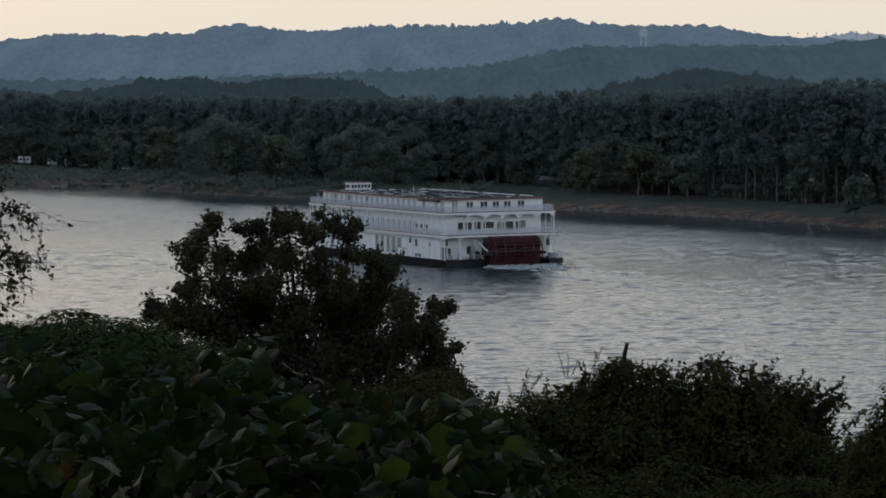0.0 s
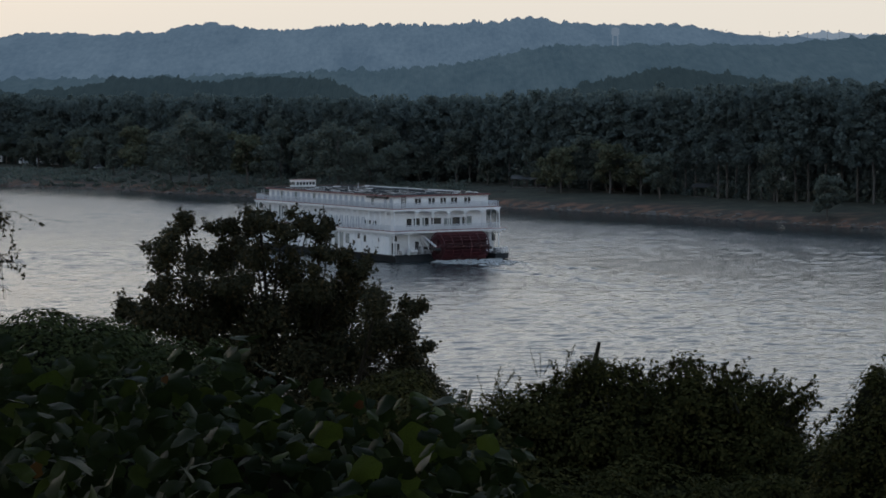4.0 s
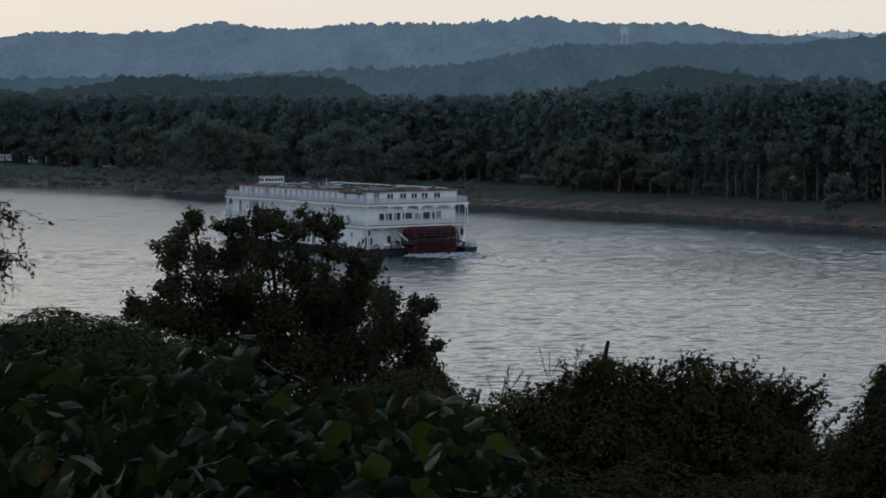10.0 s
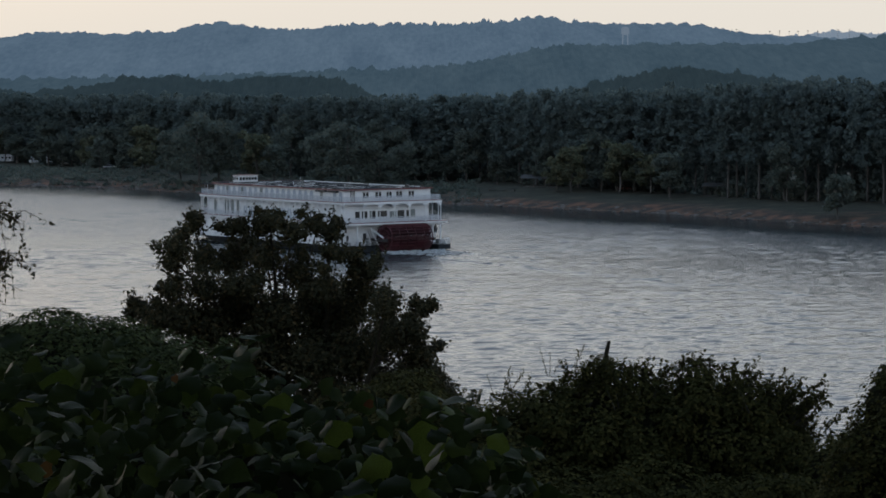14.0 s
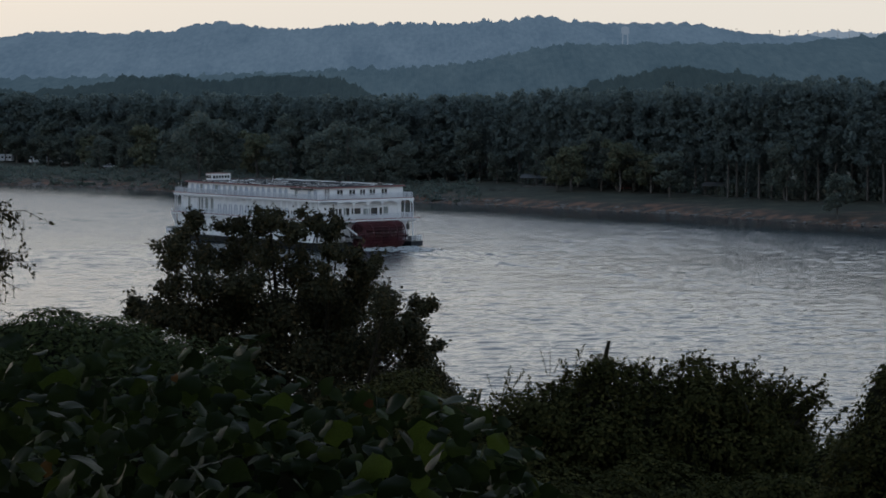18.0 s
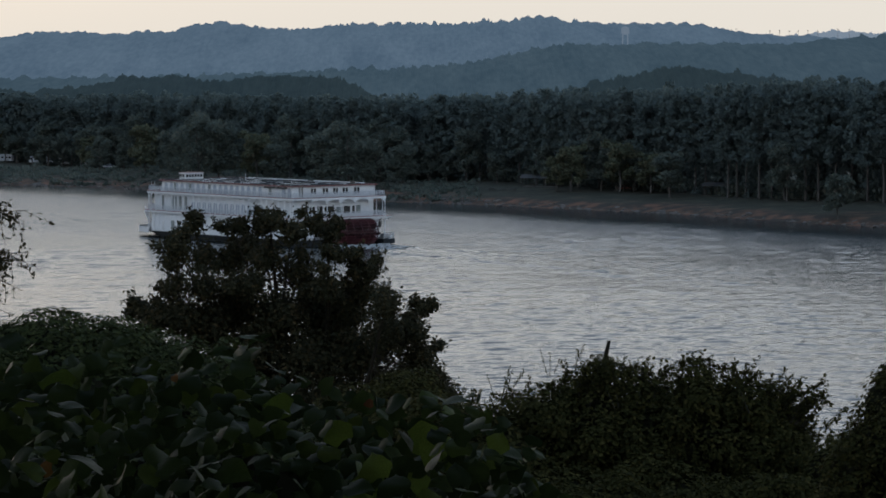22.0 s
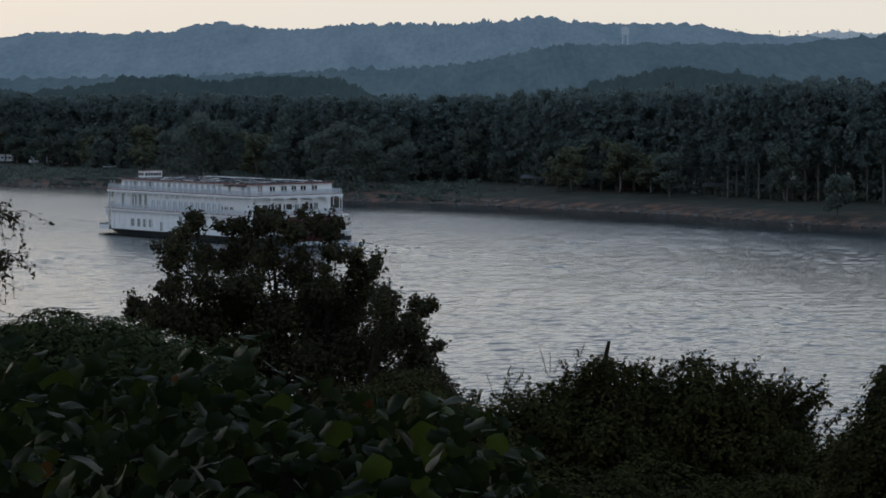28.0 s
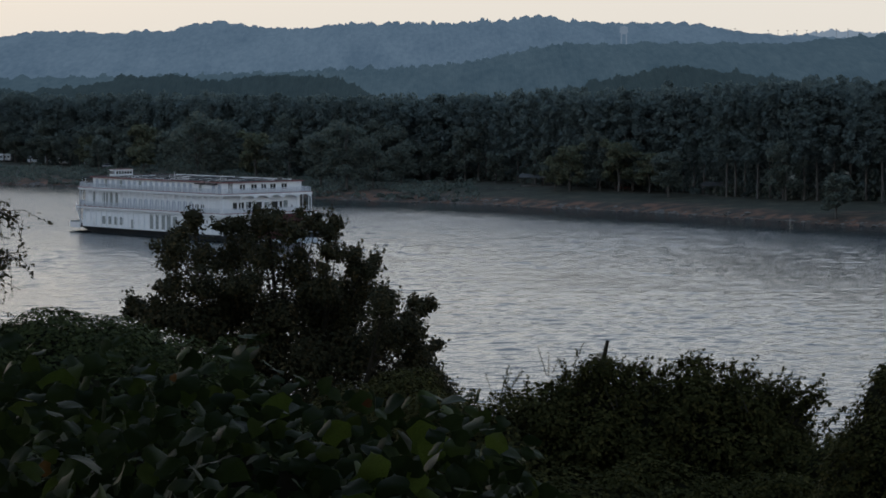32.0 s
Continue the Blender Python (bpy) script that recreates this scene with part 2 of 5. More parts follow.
ROCK = surface("shore_rock", (0.05, 0.048, 0.045), (0.12, 0.11, 0.10), 0.7, 0.9, 0.6, 7)
TIN = surface("shelter_roof", (0.04, 0.045, 0.05), (0.07, 0.07, 0.07), 0.4, 0.85, 0.1, 8, spec=0.1)


# ---- builders ----
RNG = np.random.default_rng(7)


def smooth(a, b, v):
    t = np.clip((v - a) / (b - a), 0, 1)
    return t * t * (3 - 2 * t)


def mesh_of(name, verts, faces, material):
    """A mesh from points and faces; faces may also be whole arrays with equal corners."""
    me = bpy.data.meshes.new(name)
    v = np.asarray(verts, np.float32)
    groups = [faces] if isinstance(faces, np.ndarray) else [np.array([f]) for f in faces] if not len(faces) or not isinstance(faces[0], np.ndarray) else faces
    flat = np.concatenate([np.asarray(g, np.int32).ravel() for g in groups])
    total = np.concatenate([np.full(len(g), g.shape[1], np.int32) for g in groups])
    me.vertices.add(len(v))
    me.vertices.foreach_set("co", v.ravel())
    me.loops.add(len(flat))
    me.loops.foreach_set("vertex_index", flat)
    me.polygons.add(len(total))
    me.polygons.foreach_set("loop_start", np.concatenate([[0], np.cumsum(total)[:-1]]).astype(np.int32))
    me.polygons.foreach_set("loop_total", total)
    me.polygons.foreach_set("use_smooth", np.zeros(len(total), bool))
    me.materials.append(material)
    me.update(calc_edges=True)
    return me


def from_bm(name, bm, material):
    bmesh.ops.recalc_face_normals(bm, faces=bm.faces)
    me = bpy.data.meshes.new(name)
    bm.to_mesh(me)
    bm.free()
    me.materials.append(material)
    return me


def part(name, data, material, parent, label="", m=None):
    """Links a bmesh (or a shared mesh) as one mesh object under a thing or under a part."""
    ob = new(name, data if isinstance(data, bpy.types.Mesh) else from_bm(name, data, material))
    ob.parent = parent
    if m is not None:
        ob.matrix_basis = m
    return tagged(ob, label)


def thing(name, label, category, m=None, group="", kind=""):
    ob = new(name)
    if m is not None:
        ob.matrix_basis = m
    return tagged(ob, label, category, group, kind)


def box(bm, x0, y0, z0, x1, y1, z1, bevel=0.0):
    r = bmesh.ops.create_cube(bm, size=1.0, matrix=Matrix.LocRotScale(((x0 + x1) / 2, (y0 + y1) / 2, (z0 + z1) / 2), None, (abs(x1 - x0), abs(y1 - y0), abs(z1 - z0))))
    if bevel:
        edges = list({e for v in r["verts"] for e in v.link_edges})
        bmesh.ops.bevel(bm, geom=edges, offset=bevel, segments=1, affect="EDGES")
    return bm


def boxes(*rows, bevel=0.0):
    bm = bmesh.new()
    for r in rows:
        box(bm, *r, bevel=bevel)
    return bm


def rod(bm, a, b, r0, r1=None, n=8):
    a, b = Vector(a), Vector(b)
    q = (b - a).to_track_quat("Z", "Y")
    bmesh.ops.create_cone(bm, cap_ends=True, segments=n, radius1=r0, radius2=r0 if r1 is None else r1, depth=(b - a).length,
                          matrix=Matrix.LocRotScale((a + b) / 2, q, None))
    return bm


def rods(*rows, n=8):
    bm = bmesh.new()
    for r in rows:
        rod(bm, *r, n=n)
    return bm


def prism(outline, z0, z1):
    """A slab with the given outline (list of x, y)."""
    bm = bmesh.new()
    lo = [bm.verts.new((x, y, z0)) for x, y in outline]
    hi = [bm.verts.new((x, y, z1)) for x, y in outline]
    bm.faces.new(lo[::-1])
    bm.faces.new(hi)
    k = len(outline)
    for i in range(k):
        bm.faces.new((lo[i], lo[(i + 1) % k], hi[(i + 1) % k], hi[i]))
    return bm


def frames_of(n, tilt, rng, toward=None):
    """n random turns (n, 3, 3): columns x, y, z. tilt: how far the leaf's face leans from straight up (0) to any way (1)."""
    z = rng.normal(size=(n, 3)) * tilt
    z[:, 2] += 1.0 - 0.7 * tilt
    if toward is not None:
        z += toward
    z /= np.linalg.norm(z, axis=1, keepdims=True) + 1e-9
    a = rng.normal(size=(n, 3))
    x = np.cross(a, z)
    x /= np.linalg.norm(x, axis=1, keepdims=True) + 1e-9
    y = np.cross(z, x)
    return np.stack([x, y, z], axis=2)


def blade(width, lobe, droop, steps=7):
    """A broad leaf as a small curved grid: heart-shaped at the stalk, faintly lobed, folded along its midrib, drooping to its tip."""
    v, f = [], []
    for i in range(steps):
        t = i / (steps - 1)
        w = width * (math.sin(math.pi * min(1.0, 0.16 + 0.84 * t)) ** (0.6 + 0.75 * t) + lobe * math.exp(-((t - 0.36) / 0.12) ** 2) - 0.6 * lobe * math.exp(-((t - 0.58) / 0.1) ** 2))
        for u in (-1, -0.5, 0, 0.5, 1):
            v.append((u * w, t * 1.05 - 0.10 * abs(u) * (1 - t), 0.16 * abs(u) * w - 0.05 * u * u - droop * t * t + 0.03 * math.sin(7 * t + 3 * u)))
    for i in range(steps - 1):
        for k in range(4):
            a = i * 5 + k
            f.append((a, a + 1, a + 6, a + 5))
    return v, f


LOBED = blade(0.50, 0.13, 0.26, 14)
LONG = blade(0.42, 0.05, 0.20, 12)
ROUND = blade(0.56, 0.03, 0.34, 12)
HEART = blade(0.54, 0.04, 0.32, 7)
OVAL = ([(0, 0, 0), (0.32, 0.35, 0.07), (0.2, 0.75, 0.04), (0, 1, -0.06), (-0.2, 0.75, 0.04), (-0.32, 0.35, 0.07), (0, 0.5, 0)],
        [(0, 1, 2, 6), (6, 2, 3), (6, 3, 4), (0, 6, 4, 5)])
BLADE = ([(0, 0, 0), (0.38, 0.5, 0.08), (0, 1, -0.05), (-0.38, 0.5, 0.08)], [(0, 1, 2), (0, 2, 3)])
TUFT = ([(-0.5, -0.5, 0), (0.5, -0.4, 0.1), (0.45, 0.5, -0.05), (-0.4, 0.55, 0.1)], [(0, 1, 2, 3)])


def leaves(name, centres, sizes, shape, material, tilt, rng, toward=None):
    """One mesh of many loose leaves."""
    base, faces = np.array(shape[0], float), shape[1]
    k, n = len(base), len(centres)
    f = frames_of(n, tilt, rng, toward)
    v = np.einsum("nij,kj->nki", f, base) * np.asarray(sizes)[:, None, None] + np.asarray(centres)[:, None, :]
    groups = [np.arange(n)[:, None] * k + np.array(fc)[None, :] for fc in faces]
    me = mesh_of(name, v.reshape(-1, 3), groups, material)
    if k > 8:
        me.polygons.foreach_set("use_smooth", np.ones(len(me.polygons), bool))
    return me


def outward(rng, centres, radii, per, inner, low):
    """Points over several lumps, with the way each faces outwards."""
    p, o = [], []
    for c, r, n in zip(centres, radii, per):
        q = shell(rng, n, c, r, inner, low)
        d = (q - np.array(c)) / np.array(r) ** 1.2
        p.append(q)
        o.append(d / (np.linalg.norm(d, axis=1, keepdims=True) + 1e-9))
    return np.concatenate(p), np.concatenate(o)


def shell(rng, n, centre, radii, inner=0.6, low=-0.5):
    """n points in the outer shell of an ellipsoid, few beneath it."""
    d = rng.normal(size=(n * 2 + 8, 3))
    d /= np.linalg.norm(d, axis=1, keepdims=True)
    d = d[d[:, 2] > low][:n]
    r = inner + (1 - inner) * rng.random(len(d)) ** 0.6
    return np.array(centre) + d * r[:, None] * np.array(radii)


# ---- the land: one sheet from the bluff over the river bed to the far hills ----
def shore(x):
    xc = np.clip(x, -260, 190)
    return 757 - 1.08 * xc - 0.0008 * xc * xc - 0.55 * (x - xc) + 5 * np.sin(x / 23.0) + 2.5 * np.sin(x / 9.0 + 1)


def land(x, y):
    x, y = np.asarray(x, float), np.asarray(y, float)
    bluff = 31.75 - 1.2 * smooth(4, 14, y) - 0.29 * np.clip(y - 12, 0, 200) - 2.0 * smooth(14, 24, y)
    bluff = bluff + 0.8 * np.sin(x / 9 + y / 13) * smooth(15, 40, y)
    near = np.maximum(bluff, -3.0)
    s = y - shore(x)
    far = -3.0 + 3.0 * smooth(-30, 0, s) + 1.9 * smooth(0, 16, s) + 1.3 * smooth(14, 60, s) + 2.0 * smooth(120, 700, s) + 10 * smooth(900, 2500, s)
    far = far + 0.35 * np.sin(x / 17) * smooth(5, 60, s)
    return np.where(y < 300, near, far)


def grid_mesh(name, xs, ys, z, material):
    nx, ny = len(xs), len(ys)
    gx, gy = np.meshgrid(xs, ys)
    v = np.stack([gx, gy, z(gx, gy)], axis=2).reshape(-1, 3)
    i = np.arange((nx - 1) * (ny - 1))
    r, c = i // (nx - 1), i % (nx - 1)
    a = r * nx + c
    f = np.stack([a, a + 1, a + nx + 1, a + nx], axis=1)
    me = mesh_of(name, v, f, material)
    me.polygons.foreach_set("use_smooth", np.ones(len(me.polygons), bool))
    return me


def ground_material():
    """Grass above, a band of bare red clay at the waterline, dark soil on the bluff."""
    m, n, l, b = nodes("ground")
    co, sep = n.new("ShaderNodeTexCoord"), n.new("ShaderNodeSeparateXYZ")
    l.new(co.outputs["Object"], sep.inputs[0])
    big, mid, fine = (n.new("ShaderNodeTexNoise") for _ in range(3))
    for nz, sc in ((big, 0.03), (mid, 0.22), (fine, 1.6)):
        nz.inputs["Scale"].default_value, nz.inputs["Detail"].default_value = sc, 5
        l.new(co.outputs["Object"], nz.inputs["Vector"])
    grass = ramp_node(n, [(0.3, (0.030, 0.032, 0.026)), (0.55, (0.042, 0.044, 0.034)), (0.75, (0.066, 0.060, 0.046))])
    l.new(mid.outputs["Fac"], grass.inputs[0])
    clay = ramp_node(n, [(0.42, (0.040, 0.037, 0.032)), (0.55, (0.085, 0.054, 0.040)), (0.72, (0.155, 0.080, 0.055))])
    l.new(mid.outputs["Fac"], clay.inputs[0])
    hgt = n.new("ShaderNodeMath")
    hgt.operation = "MULTIPLY_ADD"
    hgt.inputs[1].default_value, hgt.inputs[2].default_value = 3.2, -1.6
    l.new(big.outputs["Fac"], hgt.inputs[0])
    add = n.new("ShaderNodeMath")
    l.new(sep.outputs["Z"], add.inputs[0])
    l.new(hgt.outputs[0], add.inputs[1])
    mr = n.new("ShaderNodeMapRange")
    mr.inputs["From Min"].default_value, mr.inputs["From Max"].default_value = 1.3, 2.1
    l.new(add.outputs[0], mr.inputs["Value"])
    mix = n.new("ShaderNodeMix")
    mix.data_type = "RGBA"
    l.new(mr.outputs[0], mix.inputs["Factor"])
    l.new(clay.outputs[0], mix.inputs["A"])
    l.new(grass.outputs[0], mix.inputs["B"])
    l.new(mix.outputs["Result"], b.inputs["Base Color"])
    b.inputs["Roughness"].default_value, b.inputs["Specular IOR Level"].default_value = 0.95, 0.1
    bp = n.new("ShaderNodeBump")
    bp.inputs["Strength"].default_value, bp.inputs["Distance"].default_value = 0.7, 0.25
    l.new(fine.outputs["Fac"], bp.inputs["Height"])
    l.new(bp.outputs[0], b.inputs["Normal"])
    return m


xs = np.concatenate([np.linspace(-4500, -420, 22), np.linspace(-400, 330, 190), np.linspace(360, 4500, 24)])
ys = np.concatenate([np.linspace(-800, -20, 14), np.linspace(-10, 130, 72), np.linspace(150, 520, 16), np.linspace(530, 1120, 240), np.linspace(1150, 4900, 40)])
tagged(new("ground", grid_mesh("ground", xs, ys, land, ground_material())), "grassy river bank with a worn red clay edge", "ground", kind="structure")


WAVE = 0.0062


def wave_height(x, y, dy):
    """Wind ripples from many short-crested trains; where the sheet grows coarse with distance the shortest are left out."""
    rng = np.random.default_rng(17)
    z = np.zeros_like(x)
    lane = 0.8 + 0.2 * np.sin(x / 31 + y / 47 + 1.3 * np.sin(y / 83)) + 0.15 * np.sin(x / 13 - y / 29)
    for k in range(46):
        lam = 0.7 * 1.07 ** k
        ang = radians(92) + rng.normal() * 0.42
        kx, ky = 2 * math.pi / lam * math.cos(ang), 2 * math.pi / lam * math.sin(ang)
        ph = rng.random() * 6.28
        keep = smooth(1.5, 2.8, lam / dy)
        wob = 1.7 * np.sin(x * (1.1 / lam) * (0.6 + rng.random()) + ph) + 1.2 * np.sin(y * (0.35 / lam) * (0.6 + rng.random()) - 2 * ph)
        z += WAVE * lam ** 0.6 * (1 - 0.7 * smooth(3.5, 10, lam)) * keep * np.sin(kx * x + ky * y + ph + wob)
    return z * lane * (1 + 0.8 * smooth(430, 640, y)) * (1 - 0.75 * smooth(-80, -35, y + 1.08 * x - 757))


def water_mesh():
    inv = np.linspace(1 / 235.0, 1 / 960.0, 1000)
    yr = 1 / inv
    dyr = np.gradient(yr)
    u = np.linspace(-0.215, 0.215, 520)
    gx = yr[:, None] * u[None, :]
    gy = np.repeat(yr[:, None], len(u), axis=1)
    gz = wave_height(gx, gy, np.repeat(dyr[:, None], len(u), axis=1))
    rim = smooth(0, 0.06, np.abs(np.abs(u) - 0.215) / 0.215)[None, :] * smooth(0, 12, np.arange(len(yr)))[:, None]
    v = np.stack([gx, gy, gz * rim], axis=2).reshape(-1, 3)
    nx, ny = len(u), len(yr)
    i = np.arange((nx - 1) * (ny - 1))
    r, c = i // (nx - 1), i % (nx - 1)
    a = r * nx + c
    f = np.stack([a, a + 1, a + nx + 1, a + nx], axis=1)
    # the calm remainder of the river, round that sheet
    x0, x1, ya, yb = 0.215 * 235, 0.215 * 960, 235.0, 960.0
    far_ = [(-4500, 60, 0), (4500, 60, 0), (4500, 4800, 0), (-4500, 4800, 0), (-x0, ya, 0), (x0, ya, 0), (x1, yb, 0), (-x1, yb, 0)]
    k = len(v)
    faces = np.concatenate([f, k + np.array(((0, 1, 5, 4), (1, 2, 6, 5), (2, 3, 7, 6), (3, 0, 4, 7)))])
    me = mesh_of("water", np.concatenate([v, np.array(far_)]), faces, WATER)
    me.polygons.foreach_set("use_smooth", np.ones(len(me.polygons), bool))
    return me


water = tagged(new("water", water_mesh()), "wide grey river rippled by wind and current", "river", kind="structure")

# ---- far wooded hills, each ridge one backdrop ----


def ridge(name, dist, depth, stops, crown, material, label, seed, foot=4.0):
    """A long wooded ridge: height along x from a few stops, with tree crowns as its skyline."""
    sx, sz = [p[0] for p in stops], [p[1] for p in stops]
    step = dist / 4830 * 0.9
    x = np.arange(sx[0], sx[-1], step)
    rows = np.linspace(0, 1, 15)
    rng = np.random.default_rng(seed)
    h = np.interp(x, sx, sz)
    k = np.ones(41) / 41
    h = np.convolve(np.pad(h, 20, mode="edge"), k, "valid")
    v = []
    for i, r in enumerate(rows):
        bump = np.zeros_like(x)
        for width, amp in ((crown * 3.1, 0.4), (crown * 1.5, 0.55), (crown * 0.9, 0.5), (crown * 0.35, 0.22), (crown * 0.16, 0.12)):
            cells = int((x[-1] - x[0]) / width * 1.35) + 4
            edge = np.cumsum(width * (0.45 + 0.9 * rng.random(cells))) + x[0] - width
            seeds = rng.random(cells) ** 1.6
            c = np.clip(np.searchsorted(edge, x) - 1, 0, cells - 2)
            fr = np.clip((x - edge[c]) / (edge[c + 1] - edge[c]), 0, 1)
            bump += amp * seeds[c] * np.clip(1 - (2 * fr - 1) ** 2, 0, 1) ** 0.6
        bump += 0.05 * rng.normal(size=len(x))
        z = foot + (h + 0.5 * crown - foot) * math.sin(r * math.pi / 2) + (bump - 0.75) * crown * 0.8 * min(1, 3 * r + 0.2)
        y = dist + depth * (r - 1) + rng.normal(size=len(x)) * depth * 0.012
        v.append(np.stack([x, y, z], axis=1))
    v.append(np.stack([x, np.full_like(x, dist + depth * 0.3), np.full_like(x, foot - 4)], axis=1))
    v = np.concatenate(v)
    nx, ny = len(x), len(rows) + 1
    i = np.arange((nx - 1) * (ny - 1))
    r, c = i // (nx - 1), i % (nx - 1)
    a = r * nx + c
    faces = np.stack([a, a + 1, a + nx + 1, a + nx], axis=1)
    me = mesh_of(name, v, faces, material)
    tagged(new(name, me), label, "hill", kind="structure")


# haze painted by distance: each farther ridge glows paler and bluer
FAR = distance("far_hill_haze", (0.064, 0.103, 0.150), (0.094, 0.141, 0.194), 0.16, 1.0)
FAINT = distance("faintest_hill_haze", (0.16, 0.21, 0.27), (0.20, 0.25, 0.31), 0.02, 1.0)
MIDHAZE = distance("middle_hill_haze", (0.035, 0.061, 0.085), (0.053, 0.084, 0.110), 0.2, 1.0)
NEARHAZE = distance("nearer_hill_haze", (0.017, 0.029, 0.037), (0.023, 0.037, 0.045), 0.3, 1.0)
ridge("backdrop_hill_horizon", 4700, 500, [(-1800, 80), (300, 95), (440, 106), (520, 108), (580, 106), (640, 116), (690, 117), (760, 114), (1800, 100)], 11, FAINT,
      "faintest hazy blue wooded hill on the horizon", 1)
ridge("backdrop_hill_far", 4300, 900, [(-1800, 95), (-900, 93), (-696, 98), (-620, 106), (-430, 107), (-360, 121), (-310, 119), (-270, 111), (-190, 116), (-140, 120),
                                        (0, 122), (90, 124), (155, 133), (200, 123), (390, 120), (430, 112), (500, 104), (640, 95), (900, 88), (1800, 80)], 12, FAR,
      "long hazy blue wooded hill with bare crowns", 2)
ridge("backdrop_hill_middle", 2600, 500, [(-1300, 30), (-300, 34), (0, 46), (60, 56), (110, 66), (250, 67), (330, 67), (420, 75), (600, 80), (1300, 70)], 9, MIDHAZE,
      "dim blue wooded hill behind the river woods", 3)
ridge("backdrop_rise_west", 1350, 160, [(-700, 26), (-260, 29), (-219, 28), (-202, 26), (-165, 32), (-150, 34.5), (-130, 34), (-110, 32), (-85, 35), (-52, 34), (-42, 29), (-25, 21), (0, 12), (60, 8)], 6, NEARHAZE,
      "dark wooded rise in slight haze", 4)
ridge("backdrop_rise_east", 1350, 160, [(0, 10), (50, 25), (74, 31.5), (95, 34.5), (112, 39.5), (125, 38.5), (144, 36), (170, 32), (210, 30), (500, 28)], 6, NEARHAZE,
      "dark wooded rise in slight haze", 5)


# ---- the woods on the far bank ----
def trunk_mesh(name, h, r, rng, lean=0.5, limbs=6, top=0.95, spread=2.5, start=0.45):
    """A tapered, slightly bent trunk with limbs."""
    bm = bmesh.new()
    pts = [Vector((0, 0, -0.6))]
    for i in range(1, 6):
        pts.append(Vector((rng.normal() * lean * i / 10, rng.normal() * lean * i / 10, h * top * i / 5)))
    for i in range(5):
        rod(bm, pts[i], pts[i + 1], r * (1 - 0.17 * i), r * (1 - 0.17 * (i + 1)), 7)
    for _ in range(limbs):
        t = start + (0.95 - start) * rng.random()
        k = min(4, int(t * 5))
        p = pts[k].lerp(pts[k + 1], t * 5 - k)
        a = rng.random() * 6.283
        q = p + Vector((math.cos(a) * spread, math.sin(a) * spread, spread * (0.25 + 0.5 * rng.random())))
        rod(bm, p, q, r * 0.3, r * 0.08, 5)
    return from_bm(name, bm, BARK)


def crown_points(kind, h, rng, per):
    """Points of a crown and the way each tuft faces."""
    cen, rad = [], []
    if kind == "pine":
        for i in range(26):
            t = 0.42 + 0.58 * (i + rng.random()) / 26
            w = 3.4 * math.sqrt(max(0.05, 1 - ((t - 0.62) / 0.42) ** 2))
            a = rng.random() * 6.283
            o = w * 0.75 * rng.random()
            rr = 0.8 + 0.75 * rng.random()
            cen.append((o * math.cos(a), o * math.sin(a), h * t - 1.0))
            rad.append((rr * 1.25, rr * 1.25, rr * 0.85))
    else:
        for i in range(30):
            t = 0.20 + 0.7 * rng.random()
            w = 0.30 * h * math.sqrt(max(0.05, 1 - ((t - 0.52) / 0.5) ** 2))
            a = rng.random() * 6.283
            o = w * math.sqrt(rng.random())
            rr = h * (0.06 + 0.055 * rng.random())
            cen.append((o * math.cos(a), o * math.sin(a), h * t))
            rad.append((rr * 1.2, rr * 1.2, rr * 0.9))
    return outward(rng, cen, rad, [per] * len(cen), 0.35, -0.8)


PINES, BROADS = [], []
for i in range(5):
    rng = np.random.default_rng(20 + i)
    h = 22.5 + 0.9 * i
    c, o = crown_points("pine", h, rng, 150)
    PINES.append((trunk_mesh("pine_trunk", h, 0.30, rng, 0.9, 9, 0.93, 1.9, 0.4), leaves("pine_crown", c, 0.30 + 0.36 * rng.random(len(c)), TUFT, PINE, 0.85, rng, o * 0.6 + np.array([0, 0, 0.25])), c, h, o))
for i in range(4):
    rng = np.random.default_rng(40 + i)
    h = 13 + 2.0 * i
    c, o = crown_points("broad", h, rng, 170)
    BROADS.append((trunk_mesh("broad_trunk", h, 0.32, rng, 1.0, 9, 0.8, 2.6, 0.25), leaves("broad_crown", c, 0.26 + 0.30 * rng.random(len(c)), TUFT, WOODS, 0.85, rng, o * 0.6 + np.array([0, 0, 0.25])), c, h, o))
OLIVE_CROWNS = []
for tr, me, c, h, o in BROADS[:2]:
    m2 = me.copy()
    m2.materials[0] = OLIVE
    OLIVE_CROWNS.append(m2)


def plant(name, label, category, group, trunk, crown, x, y, scale, turn):
    t = thing(name, label, category, None, group)
    z = float(land(x, y))
    t.matrix_basis = Matrix.LocRotScale((x, y, z), Euler((0, 0, turn)), (scale, scale, scale))
    part("trunk", trunk, None, t)
    part("crown", crown, None, t)
    return t


def front(x):
    """How far behind the shore the woods begin."""
    return 58 + 0.42 * np.clip(-x, 0, 400) + 26 * np.exp(-((x - 2) / 24.0) ** 2)


rng = np.random.default_rng(3)
x = -270.0
while x < 190:
    j = rng.integers(5)
    y = shore(x) + front(x) + rng.random() * 16
    big = 0.94 + 0.08 * rng.random() + 0.04 + 0.2 * float(smooth(-10, 110, x))
    plant("pine_tree", "tall dark pine with a bare trunk before the woods", "tree", "pines along the bank", PINES[j][0], PINES[j][1], x, y, big, rng.random() * 6.28)
    x += 2.2 + 2.6 * rng.random()

